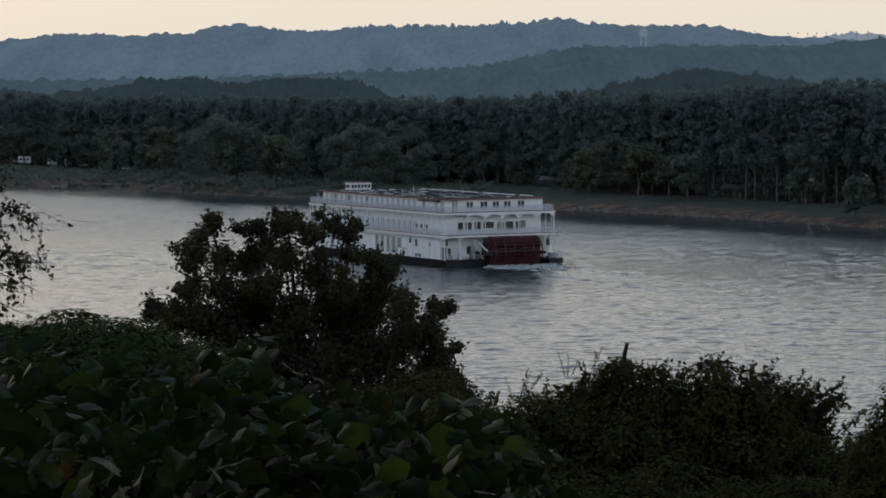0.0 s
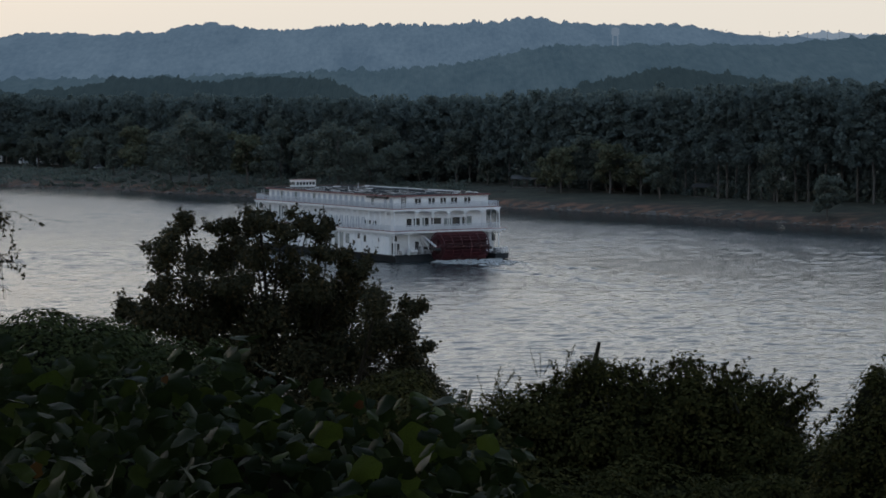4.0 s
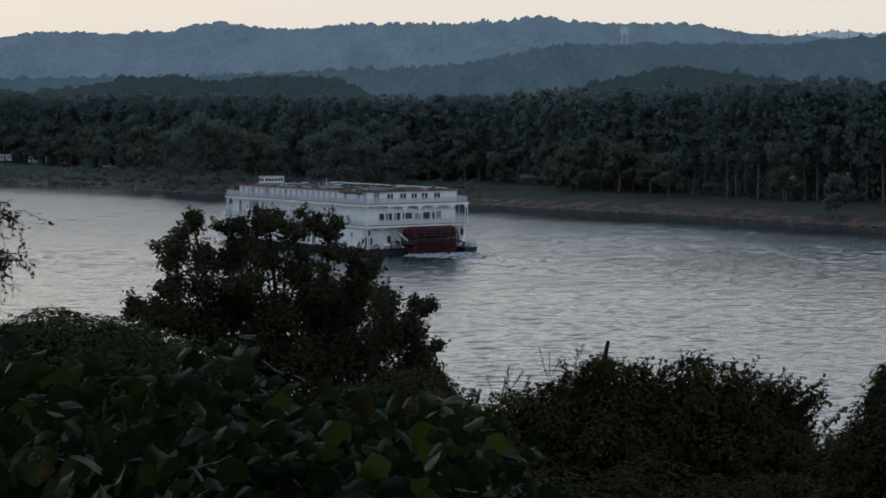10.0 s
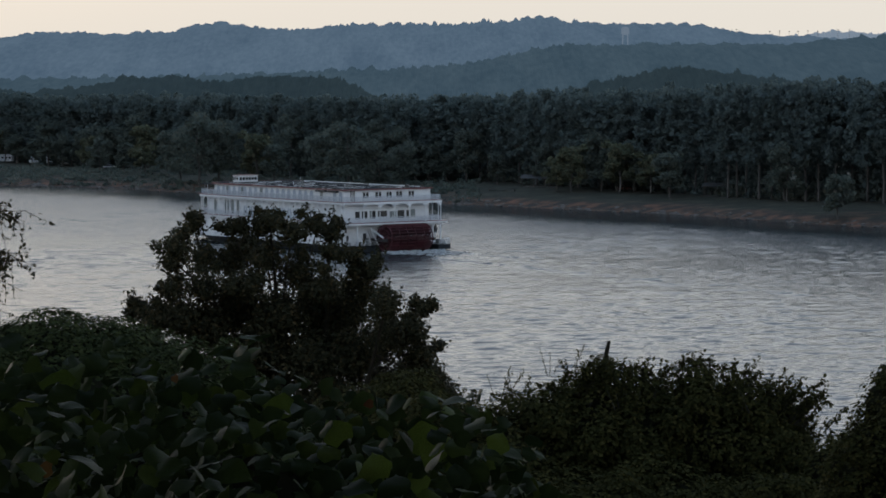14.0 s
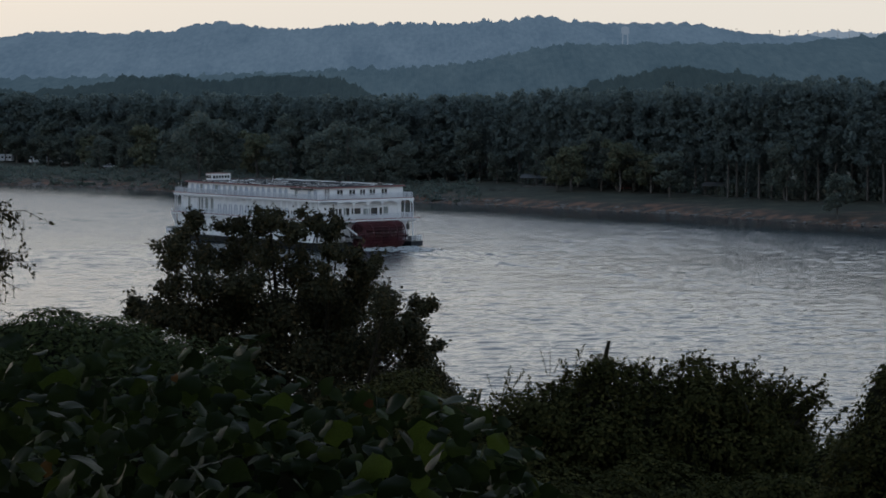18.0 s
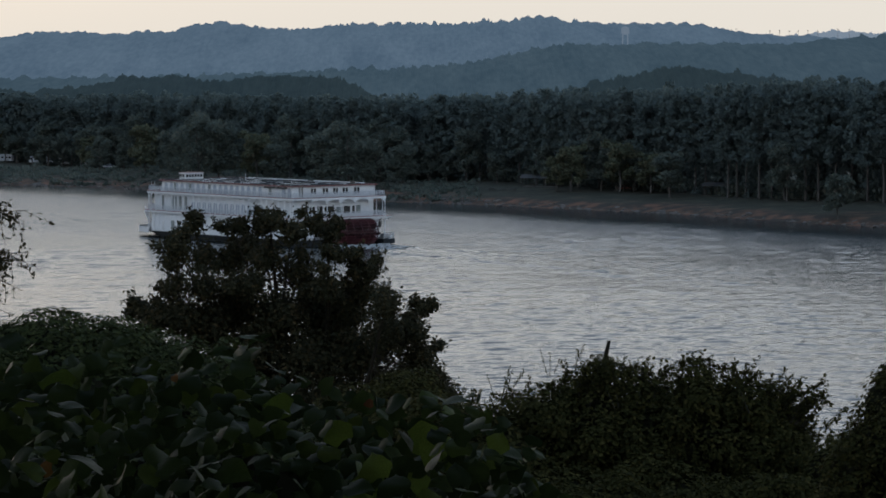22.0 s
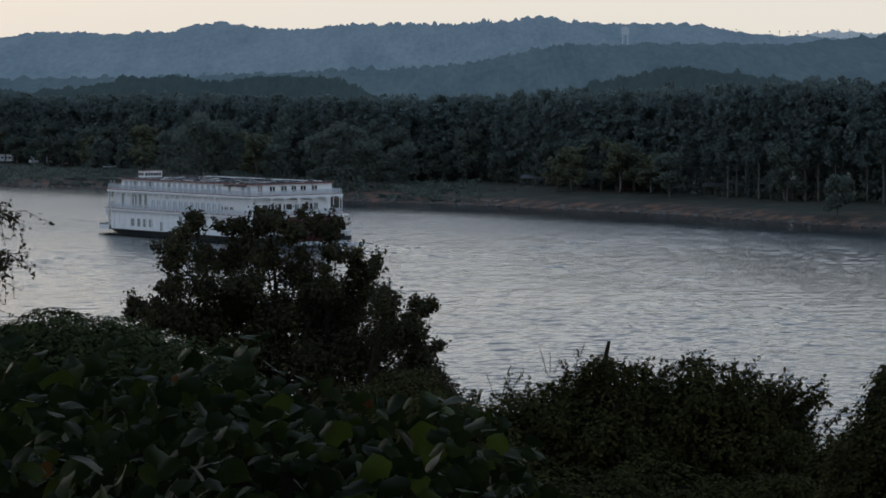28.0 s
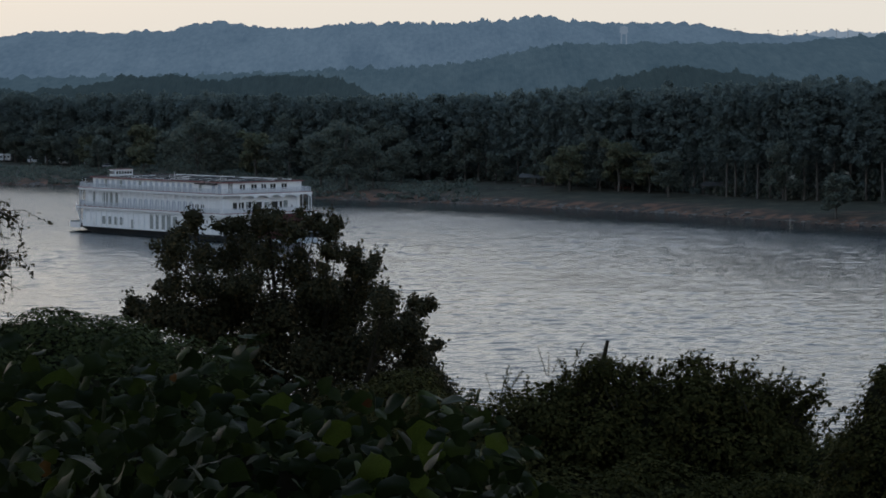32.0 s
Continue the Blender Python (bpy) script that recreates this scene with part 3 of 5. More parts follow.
# single broad-leaved trees before the pines: x, steps behind the shore, height factor, olive or dark
for bx_, back_, sc, tone in ((-146, 112, 0.95, 0), (-128, 100, 1.0, 1), (-99, 44, 1.15, 1), (-108, 52, 0.9, 0), (-76, 15, 1.45, 0), (-83, 24, 1.15, 0), (-70, 26, 1.2, 0), (-58, 32, 1.4, 1), (-52, 34, 1.1, 0), (-36, 25, 1.15, 0), (-28, 22, 1.3, 0), (-20, 30, 0.95, 0), (-12, 48, 0.85, 0),
                             (36, 44, 1.15, 1), (32, 42, 0.9, 1), (49, 50, 1.25, 1), (57, 52, 1.0, 1), (61, 40, 1.1, 0), (94, 8, 0.95, 0), (118, 30, 1.1, 0), (-178, 80, 1.1, 0), (-214, 60, 1.2, 1), (140, 26, 1.2, 0),
                             (-118, 58, 0.8, 0), (-90, 46, 0.9, 0), (16, 66, 0.8, 0)):
    j = rng.integers(2) if tone else 2 + rng.integers(2) if sc > 1.1 else rng.integers(3)
    plant("broadleaf_tree", "olive-green broad-leaved tree turning yellow on the bank" if tone else "dark green broad-leaved tree on the grassy bank", "tree", "trees on the bank",
          BROADS[j][0], OLIVE_CROWNS[j] if tone else BROADS[j][1], bx_, float(shore(bx_)) + back_, sc, rng.random() * 6.28)

x = -265.0
while x < 150:
    if x < 2 or 28 < x < 62 or rng.random() < 0.22:
        j = rng.integers(4)
        plant("broadleaf_tree", "dark green broad-leaved tree before the pines", "tree", "trees on the bank", BROADS[j][0], BROADS[j][1], x, float(shore(x) + front(x)) - 6 * rng.random(), 0.62 + 0.5 * rng.random(), rng.random() * 6.28)
    x += 4.0 + 4.5 * rng.random()

# the depth of the woods, one mass: a closed wall of crowns behind the first trees, then the tops of those behind
cs, os_ = [], []
for row in range(7):
    x = -230.0
    while x < 150:
        back_ = 6.2 * row + 6 * rng.random()
        px = x + 2 * rng.random()
        py = float(shore(px) + front(px)) + back_
        gz = float(land(px, py))
        h = (23.3 + 3.6 * rng.random()) * (0.95 + 0.09 * rng.random() + 0.2 * float(smooth(-10, 110, px)))
        open_ = row < 2 and px > 8
        low = 0.36 if open_ else 0.02 if row < 5 else 0.7
        nl = 30 if low < 0.1 else 24 if open_ else 11
        t = low + (1.0 - low) * (np.arange(nl) + rng.random(nl)) / nl
        w = (3.5 if t[0] < 0.5 else 3.2) * np.sqrt(np.clip(1 - ((t - 0.45) / 0.56) ** 2, 0.04, 1))
        a = rng.random(nl) * 6.283
        off = w * (0.3 + 0.6 * rng.random(nl))
        cen = np.stack([px + off * np.cos(a), py + off * np.sin(a), gz + h * t - 0.7], axis=1)
        rr = 0.75 + 0.75 * rng.random(nl)
        q, o = outward(rng, cen, np.stack([rr * 1.25, rr * 1.25, rr * 0.9], axis=1), [30] * nl, 0.45, -0.8)
        cs.append(q), os_.append(o)
        x += 3.0 + 1.4 * rng.random()
cs, os_ = np.concatenate(cs), np.concatenate(os_)
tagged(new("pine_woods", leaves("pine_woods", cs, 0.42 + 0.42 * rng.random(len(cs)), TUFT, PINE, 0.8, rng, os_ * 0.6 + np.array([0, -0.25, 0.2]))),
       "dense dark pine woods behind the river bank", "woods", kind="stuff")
# bushes on the western bank, down to the water
cs = []
for _ in range(560):
    x = -230 + 240 * rng.random()
    y = shore(x) + 3 + 75 * rng.random() ** 1.5
    r = 0.5 + 1.5 * rng.random() ** 2
    cs.append(shell(rng, 40, (x, y, float(land(x, y)) + r * 0.4), (r * 1.6, r * 1.3, r), 0.5, -0.3))
cs = np.concatenate(cs)
tagged(new("bank_bushes", leaves("bank_bushes", cs, 0.3 + 0.35 * rng.random(len(cs)), TUFT, WOODS, 0.9, rng)), "low dark bushes down to the waterline", "shrubs", kind="stuff")
# undergrowth at the wood's edge
cs = []
for k in range(1500):
    x = -230 + 380 * rng.random()
    y = shore(x) + front(x) + 12 + 34 * rng.random()
    r = 1.0 + 1.8 * rng.random()
    z = float(land(x, y)) + r * 0.5 + (11 * rng.random() if y > shore(x) + front(x) + 22 else 0)
    cs.append(shell(rng, 46, (x, y, z), (r * 1.6, r * 1.3, r), 0.5, -0.6))
cs = np.concatenate(cs)
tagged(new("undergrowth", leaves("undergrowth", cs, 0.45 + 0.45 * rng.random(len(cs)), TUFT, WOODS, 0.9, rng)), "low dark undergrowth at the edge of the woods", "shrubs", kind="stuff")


# ---- the paddle steamer: x forward from the stern, y to port, z up from the waterline ----
boat = thing("paddle_steamer", "white three-decked stern-wheel river steamer with red trim under way", "riverboat")
W = 11.8
# port (1) and starboard (-1): edge of the decks, walls of the lower, saloon and upper deck
YE, YL, YM, YU = {1: 12.55, -1: 11.6}, {1: 12.1, -1: 11.2}, {1: 11.65, -1: 9.2}, {1: 11.75, -1: 9.4}
Z1, Z2, Z3, ZR = 1.35, 5.85, 10.02, 12.45
BAY = 2.07


def hull_mesh():
    bm = bmesh.new()
    rings = []
    for z, half, bow, tip in ((-1.0, 10.2, 49.0, 55.0), (0.3, 11.0, 51.0, 58.0), (Z1 - 0.2, 11.3, 53.5, 62.0)):
        o = [(-0.4, -half), (bow, -half), (bow + 4, -half * 0.86), (tip, -half * 0.45), (tip, half * 0.45), (bow + 4, half * 0.86), (bow, half), (-0.4, half)]
        rings.append([bm.verts.new((x - (2.0 if y > 0 and x > 0 else 0), y + (0.75 if y > 0 else 0), z)) for x, y in o])
    for a, b in zip(rings, rings[1:]):
        for i in range(8):
            bm.faces.new((a[i], a[(i + 1) % 8], b[(i + 1) % 8], b[i]))
    bm.faces.new(rings[0][::-1])
    bm.faces.new(rings[-1])
    return bm


part("hull", hull_mesh(), HULL, boat, "black hull")
BOW1 = [(-0.6, -W), (54.5, -W), (59.0, -10.8), (62.3, -8.6), (63.6, -4.5), (63.4, 5.2), (61.3, 9.4), (57.4, 11.8), (52.6, 12.5), (-0.6, 12.5)]
part("main_deck", prism(BOW1, Z1 - 0.2, Z1), HULL, boat, "dark main deck")
for a, b in zip(BOW1[1:8], BOW1[2:9]):
    a, b = Vector((*a, 0)), Vector((*b, 0))
    d = (b - a).normalized()
    nrm = Vector((-d.y, d.x, 0)) * 0.06
    part("bow_bulwark", prism([tuple(v.xy) for v in (a - nrm, b - nrm, b + nrm, a + nrm)], Z1 - 0.45, Z1 + 0.75), OFFWHITE, boat)
# the stern guard beside the wheel, rounded off aft
ARC = [(-2.6 - 2.2 * math.sin(a), -9.4 - 2.5 * math.cos(a)) for a in np.linspace(0, 1.571, 6)]
guard = part("stern_guard", prism([(-0.6, -7.8), (-0.6, -11.9)] + ARC + [(-4.8, -7.8)], 0.25, 1.25), HULL, boat, "black rounded stern guard")
POST = from_bm("guard_post", rods(((0, 0, 0), (0, 0, 1.1), 0.05)), OFFWHITE)
bm = bmesh.new()
LINE = [(-0.8, -11.75)] + [(x + 0.12, y + 0.15) for x, y in ARC] + [(-4.65, -8.0)]
for lift, r in ((1.1, 0.06), (0.75, 0.04), (0.4, 0.04)):
    for (xa, ya), (xb, yb) in zip(LINE, LINE[1:]):
        rod(bm, (xa, ya, 1.25 + lift), (xb, yb, 1.25 + lift), r, None, 6)
part("guard_rail", bm, OFFWHITE, boat, "pale rail round the stern guard")
for x, y in LINE:
    part("guard_post", POST, None, guard, "", pose(x, y, 1.24))
part("bollard", rods(((-3.6, -10.4, 1.2), (-3.6, -10.4, 1.95), 0.3, 0.26), n=12), OFFWHITE, boat)
part("mooring_box", boxes((-2.6, -10.9, 1.24, -1.2, -9.6, 2.2), bevel=0.06), GREY, boat)

for z, x0, x1 in ((Z2, -1.0, 59.4), (Z3, -0.8, 59.2)):
    ws = -12.8 if z == Z2 else -YE[-1]
    lv = [(x0, ws), (x1 - 4.0, ws), (x1 - 1.1, -10.1), (x1, -7.8), (x1 - 0.6, 7.6), (x1 - 3.4, 10.8), (x1 - 6.0, YE[1]), (x0, YE[1])]
    part("deck_slab", prism(lv, z - 0.42, z - 0.06), WHITE, boat)
    part("deck_trim", prism([(x * 1.0 + (0.05 if x > 10 else -0.05), y * 1.004) for x, y in lv], z - 0.06, z + 0.03), TRIM, boat, "dark red edge trim")

# walls of the three decks
part("lower_cabin", boxes((1.2, -YL[-1], Z1, 52.2, YL[1], Z2 - 0.42)), WHITE, boat, "white lower deck wall")
part("middle_cabin", boxes((0.5, -YM[-1], Z2, 51.5, YM[1], Z3 - 0.42)), WHITE, boat, "white saloon deck wall")
part("upper_cabin", prism([(0.2, -YU[-1]), (49.5, -YU[-1]), (51.6, -8.0), (51.4, 8.6), (48.5, YU[1]), (0.2, YU[1])], Z3, ZR - 0.12), WHITE, boat, "white upper cabin wall")
ROOFLINE = [(-0.15, -9.65), (50.4, -9.65), (52.6, -8.2), (52.4, 9.2), (49.0, 12.15), (-0.15, 12.15)]
part("roof", prism(ROOFLINE, ZR - 0.12, ZR + 0.04), ROOF, boat, "dark flat roof")
bm = bmesh.new()
for (xa, ya), (xb, yb) in zip(ROOFLINE, ROOFLINE[1:] + ROOFLINE[:1]):
    a, b = Vector((xa, ya, 0)), Vector((xb, yb, 0))
    d = (b - a).normalized()
    nrm = Vector((-d.y, d.x, 0)) * 0.07
    a, b = a - d * 0.05, b + d * 0.05
    lo = [bm.verts.new((v.x, v.y, ZR - 0.15)) for v in (a - nrm, b - nrm, b + nrm, a + nrm)]
    hi = [bm.verts.new((v.x, v.y, ZR + 0.08)) for v in (a - nrm, b - nrm, b + nrm, a + nrm)]
    bm.faces.new(lo[::-1]), bm.faces.new(hi)
    for i in range(4):
        bm.faces.new((lo[i], lo[(i + 1) % 4], hi[(i + 1) % 4], hi[i]))
part("roof_trim", bm, TRIM, boat, "dark red roof edge")


def arch_mesh(width, height, spring):
    """A spandrel panel between two columns with an arched opening, 0.1 m thick."""
    bm = bmesh.new()
    n = 10
    rows = []
    for y in (-0.05, 0.05):
        hi, lo = [], []
        for i in range(n + 1):
            t = -1 + 2 * i / n
            x = t * width / 2
            z = spring * math.sqrt(max(0.0, 1 - abs(t) ** 2.3))
            hi.append(bm.verts.new((x, y, height)))
            lo.append(bm.verts.new((x, y, min(height - 0.03, z))))
        rows.append((hi, lo))
    for hi, lo in rows:
        for i in range(n):
            bm.faces.new((lo[i], lo[i + 1], hi[i + 1], hi[i]))
    for i in range(n):
        bm.faces.new((rows[0][1][i], rows[0][1][i + 1], rows[1][1][i + 1], rows[1][1][i]))
    return bm


def rail_mesh(width):
    """Top and bottom rail on two end posts."""
    return boxes((-width / 2, -0.04, 1.0, width / 2, 0.04, 1.08), (-width / 2, -0.025, 0.1, width / 2, 0.025, 0.15),
                 (-width / 2, -0.04, 0.02, -width / 2 + 0.06, 0.04, 1.04), (width / 2 - 0.06, -0.04, 0.02, width / 2, 0.04, 1.04))


def railing(m):
    """One bay of railing with its balusters."""
    r = part("railing", RAIL, None, boat, "", m)
    for k in range(7):
        part("baluster", BALUSTER, None, r, "", pose((BAY - 0.2) * ((k + 0.5) / 7 - 0.5), 0, 0))


def column_mesh(h):
    bm = bmesh.new()
    rod(bm, (0, 0, 0), (0, 0, h), 0.1, 0.085, 10)
    box(bm, -0.16, -0.16, 0, 0.16, 0.16, 0.3)
    box(bm, -0.14, -0.14, h - 0.22, 0.14, 0.14, h)
    return bm


def arched_panel(w, h, t=0.06):
    bm = bmesh.new()
    pts = [(-w / 2, 0), (w / 2, 0)] + [(w / 2 * math.cos(a), h - w / 2 + w / 2 * math.sin(a)) for a in np.linspace(0, math.pi, 9)]
    f = [bm.verts.new((x, 0, z)) for x, z in pts]
    b = [bm.verts.new((x, t, z)) for x, z in pts]
    bm.faces.new(f), bm.faces.new(b[::-1])
    k = len(pts)
    for i in range(k):
        bm.faces.new((f[i], b[i], b[(i + 1) % k], f[(i + 1) % k]))
    return bm


ARCH = from_bm("arch", arch_mesh(BAY - 0.12, 0.95, 0.86), WHITE)
COLUMN = from_bm("column", column_mesh(Z3 - 0.42 - Z2), WHITE)
RAIL = from_bm("railing", rail_mesh(BAY - 0.1), RAILING)
BALUSTER = from_bm("baluster", boxes((-0.045, -0.02, 0.152, 0.045, 0.02, 0.998)), RAILING)
DOOR = from_bm("cabin_door", arched_panel(1.15, 2.0), BLUEGREY)
TALLDOOR = from_bm("cabin_door", arched_panel(1.25, 2.3), BLUEGREY)
DARKARCH = from_bm("arched_window", arched_panel(1.0, 2.9), SHADE)
PILASTER = from_bm("pilaster", boxes((-0.09, -0.06, 0, 0.09, 0.06, Z2 - 0.42 - Z1)), WHITE)
LOWARCH = from_bm("lower_arch", arch_mesh(BAY - 0.2, 0.75, 0.62), WHITE)


def side_pose(x, y, z, sgn):
    return pose(x, sgn * y, z, 0, 0, 180 if sgn > 0 else 0)


for sgn in (1, -1):
    NB = 25 if sgn > 0 else 26
    for i in range(NB + 1):
        x = 0.2 + i * BAY
        part("column", COLUMN, None, boat, "", side_pose(x, YE[sgn] - 0.2, Z2, sgn))
        if i < NB:
            part("pilaster", PILASTER, None, boat, "", side_pose(x + 1.1, YL[sgn] + 0.06, Z1, sgn))
    for i in range(NB):
        x = 0.2 + (i + 0.5) * BAY
        part("arch", ARCH, None, boat, "", side_pose(x, YE[sgn] - 0.2, Z3 - 0.42 - 0.95, sgn))
        part("lower_arch", LOWARCH, None, boat, "", side_pose(x + 0.06, YL[sgn] + 0.14, Z2 - 0.42 - 0.75, sgn))
        railing(side_pose(x, YE[sgn] - 0.2, Z2, sgn))
        railing(side_pose(x, YE[sgn] - 0.15, Z3, sgn))
        if x < 47 and not 4.5 < x < 10:
            part("cabin_door", DOOR, None, boat, "pale blue-grey arched cabin door", side_pose(x, YU[sgn] + 0.07, Z3 + 0.02, sgn))
        if 11.5 < x < 28.5 or 29.5 < x < 38:
            part("cabin_door", TALLDOOR, None, boat, "pale blue-grey arched cabin door", side_pose(x, YM[sgn] + 0.07, Z2 + 0.02, sgn))
    for x in (39.3, 41.4, 42.9, 44.4, 48.3):
        part("arched_window", DARKARCH, None, boat, "tall curtained arched window", side_pose(x, YM[sgn] + 0.08, Z2 + 0.4, sgn))

# the rounded-off fore ends of both galleries
for z, x1 in ((Z2, 59.2), (Z3, 59.0)):
    for (xa, ya), (xb, yb), k in (((x1 - 4.2, -11.6), (x1 - 1.1, -9.9), 2), ((x1 - 6.2, 12.3), (x1 - 3.5, 10.6), 2), ((x1 - 3.5, 10.6), (x1 - 0.7, 7.5), 2), ((x1 - 0.1, -7.8), (x1 - 0.7, 7.5), 8)):
        ang = math.degrees(math.atan2(yb - ya, xb - xa))
        for i in range(k):
            f_ = (i + 0.5) / k
            railing(pose(xa + (xb - xa) * f_, ya + (yb - ya) * f_, z, 0, 0, ang))
for x, y in ((56.0, -11.2), (58.2, -9.8), (58.9, -6.5), (53.6, 11.9), (55.6, 10.4), (58.2, 7.3), (58.8, 0.5)):
    part("column", COLUMN, None, boat, "", pose(x, y, Z2))
    part("deck_post", rods(((x, y, Z1), (x, y, Z2 - 0.4), 0.1)), WHITE, boat)
part("awning", prism([(52.4, -9.6), (57.4, -9.6), (58.4, -8.6), (58.4, 8.6), (57.4, 9.6), (52.4, 9.6)], 11.92, 12.06), ROOF, boat, "dark awning over the fore deck")
for sgn in (1, -1):
    for x, y in ((55.0, 9.4), (58.1, 8.2), (58.2, 3.0)):
        part("awning_post", rods(((x, sgn * y, Z3), (x, sgn * y, 11.95), 0.06)), WHITE, boat)
# fore stairs with dark stringers, curved down to the bow
for sgn in (1, -1):
    bm = bmesh.new()
    for i in range(12):
        t = i / 11
        z = Z1 + 0.2 + t * (Z2 - Z1 - 0.4)
        x = 54.6 + 3.6 * t ** 0.75
        box(bm, x - 0.2, sgn * 8.0, z - 0.05, x + 0.2, sgn * 9.9, z + 0.03)
    stair = part("fore_stair", bm, TRIM, boat, "dark red stair treads with white curved sides")
    for off_ in (7.9, 9.9):
        bm = bmesh.new()
        for i in range(11):
            a, b = i / 11, (i + 1) / 11
            za, zb = Z1 + 0.1 + a * (Z2 - Z1 - 0.5), Z1 + 0.1 + b * (Z2 - Z1 - 0.5)
            xa, xb = 54.6 + 3.6 * a ** 0.75, 54.6 + 3.6 * b ** 0.75
            for lift in (0.0, 0.9):
                rod(bm, (xa, sgn * off_, za + lift), (xb, sgn * off_, zb + lift), 0.16 if lift == 0 else 0.07, None, 6)
        part("stringer", bm, WHITE, stair)

# openings of the lower deck: x, height of sill, width, height, glass
for sgn in (1, -1):
    for x, z, w, h, mt in ((43.7, 2.1, 1.35, 1.75, SHADE), (41.3, 2.1, 1.35, 1.75, SHADE), (39.0, 2.1, 1.35, 1.75, SHADE), (36.8, 2.1, 1.35, 1.75, SHADE), (32.6, 1.55, 1.1, 1.9, SHADE),
                           (25.5, 1.75, 1.5, 3.2, SHADE), (23.3, 1.75, 1.2, 3.2, SHADE), (21.0, 1.75, 1.3, 3.2, SHADE), (19.0, 1.75, 1.5, 3.2, SHADE), (16.7, 2.8, 1.6, 1.9, SHADE),
                           (12.6, 3.9, 0.8, 1.1, DARK), (16.2, 1.45, 0.5, 0.9, DARK), (10.2, 3.4, 1.0, 1.3, GLASS), (5.3, 3.6, 0.8, 0.8, GLASS), (9.6, 1.5, 2.2, 0.55, DARK), (47.5, 1.6, 0.9, 1.9, OFFWHITE)):
        n = "vent_grille" if mt is DARK else "window"
        o = part(n, boxes((x - w / 2, sgn * (YL[sgn] - 0.03), z, x + w / 2, sgn * (YL[sgn] + 0.035), z + h)), mt, boat, "greenish curtained window" if mt is SHADE else "")
        if mt is not DARK:
            f_, e_, g_ = 0.09, sgn * YL[sgn], sgn * (YL[sgn] + 0.09)
            part("frame", boxes((x - w / 2 - f_, e_, z - f_, x - w / 2, g_, z + h + f_), (x + w / 2, e_, z - f_, x + w / 2 + f_, g_, z + h + f_),
                                (x - w / 2, e_, z - f_, x + w / 2, g_, z), (x - w / 2, e_, z + h, x + w / 2, g_, z + h + f_)), WHITE, o)
    for x in (11.2, 9.4, 7.4):
        part("window", boxes((x - 0.55, sgn * (YM[sgn] - 0.04), 6.75, x + 0.55, sgn * (YM[sgn] + 0.035), 7.55)), GLASS, boat)
    for x in (43.2, 37.4, 30.1, 8.0):
        part("window", boxes((x - 0.45, sgn * (YU[sgn] - 0.04), 10.5, x + 0.45, sgn * (YU[sgn] + 0.085), 12.0)), SHADE, boat)

# stern galleries: columns across the stern, the arches between them, rails
SY = [12.35, 7.6, 3.7, 0.1, -3.5, -7.4, -11.3]
for i, y in enumerate(SY):
    part("column", COLUMN, None, boat, "", pose(-0.75, y, Z2))
    if i == 6:
        continue
    wid, mid_ = y - SY[i + 1], (y + SY[i + 1]) / 2
    if i:
        part("stern_arch", arch_mesh(wid - 0.14, 0.95, 0.88), WHITE, boat, "", pose(-0.75, mid_, Z3 - 0.42 - 0.95, 0, 0, 90))
    for x_, z_ in ((-0.85, Z2), (-0.65, Z3)):
        sw = wid - 0.12
        rail = part("stern_railing", rail_mesh(sw), RAILING, boat, "", pose(x_, mid_, z_, 0, 0, 90))
        for k in range(int(sw / 0.24)):
            part("baluster", BALUSTER, None, rail, "", pose(-sw / 2 + (k + 0.5) * sw / int(sw / 0.24), 0, 0))
for y0, y1 in ((7.2, 5.85), (4.2, 2.75), (1.5, 0.25), (-0.9, -2.3), (-3.9, -5.3)):
    ym = (y0 + y1) / 2
    o = part("window", boxes((0.14, y1, 10.75, 0.23, ym - 0.07, 11.9), (0.14, ym + 0.07, 10.75, 0.23, y0, 11.9)), GLASS, boat, "dark paired window")
    part("frame", boxes((0.1, y1 - 0.1, 10.66, 0.2, y0 + 0.1, 10.74), (0.1, y1 - 0.1, 11.91, 0.2, y0 + 0.1, 11.99), (0.1, y1 - 0.1, 10.74, 0.2, y1 - 0.01, 11.91), (0.1, y0 + 0.01, 10.74, 0.2, y0 + 0.1, 11.91),
                        (0.1, ym - 0.06, 10.74, 0.2, ym + 0.06, 11.91)), WHITE, o)
for y0, y1, z0, z1, mt in ((8.9, 7.75, 6.6, 8.12, GLASS), (7.3, 5.9, 6.6, 8.12, GLASS), (5.4, 4.9, 6.6, 8.2, SHADE), (4.8, 3.95, 6.6, 8.2, GLASS), (3.4, 1.15, 6.95, 8.12, GLASS), (0.5, -0.2, 6.6, 8.0, SHADE),
                           (-0.3, -1.15, 6.6, 8.0, SHADE), (-1.4, -3.1, 6.55, 8.12, GLASS), (-3.6, -4.5, 6.6, 8.12, GLASS), (-4.6, -5.8, 6.6, 8.25, SHADE)):
    o = part("window", boxes((0.44, y1, z0, 0.53, y0, z1)), mt, boat, "dark saloon window" if mt is GLASS else "greenish curtained window")
    part("frame", boxes((0.4, y1 - 0.07, z1, 0.5, y0 + 0.07, z1 + 0.08), (0.4, y1 - 0.07, z0 - 0.08, 0.5, y0 + 0.07, z0), (0.4, y1 - 0.07, z0, 0.5, y1, z1), (0.4, y0, z0, 0.5, y0 + 0.07, z1)), WHITE, o)
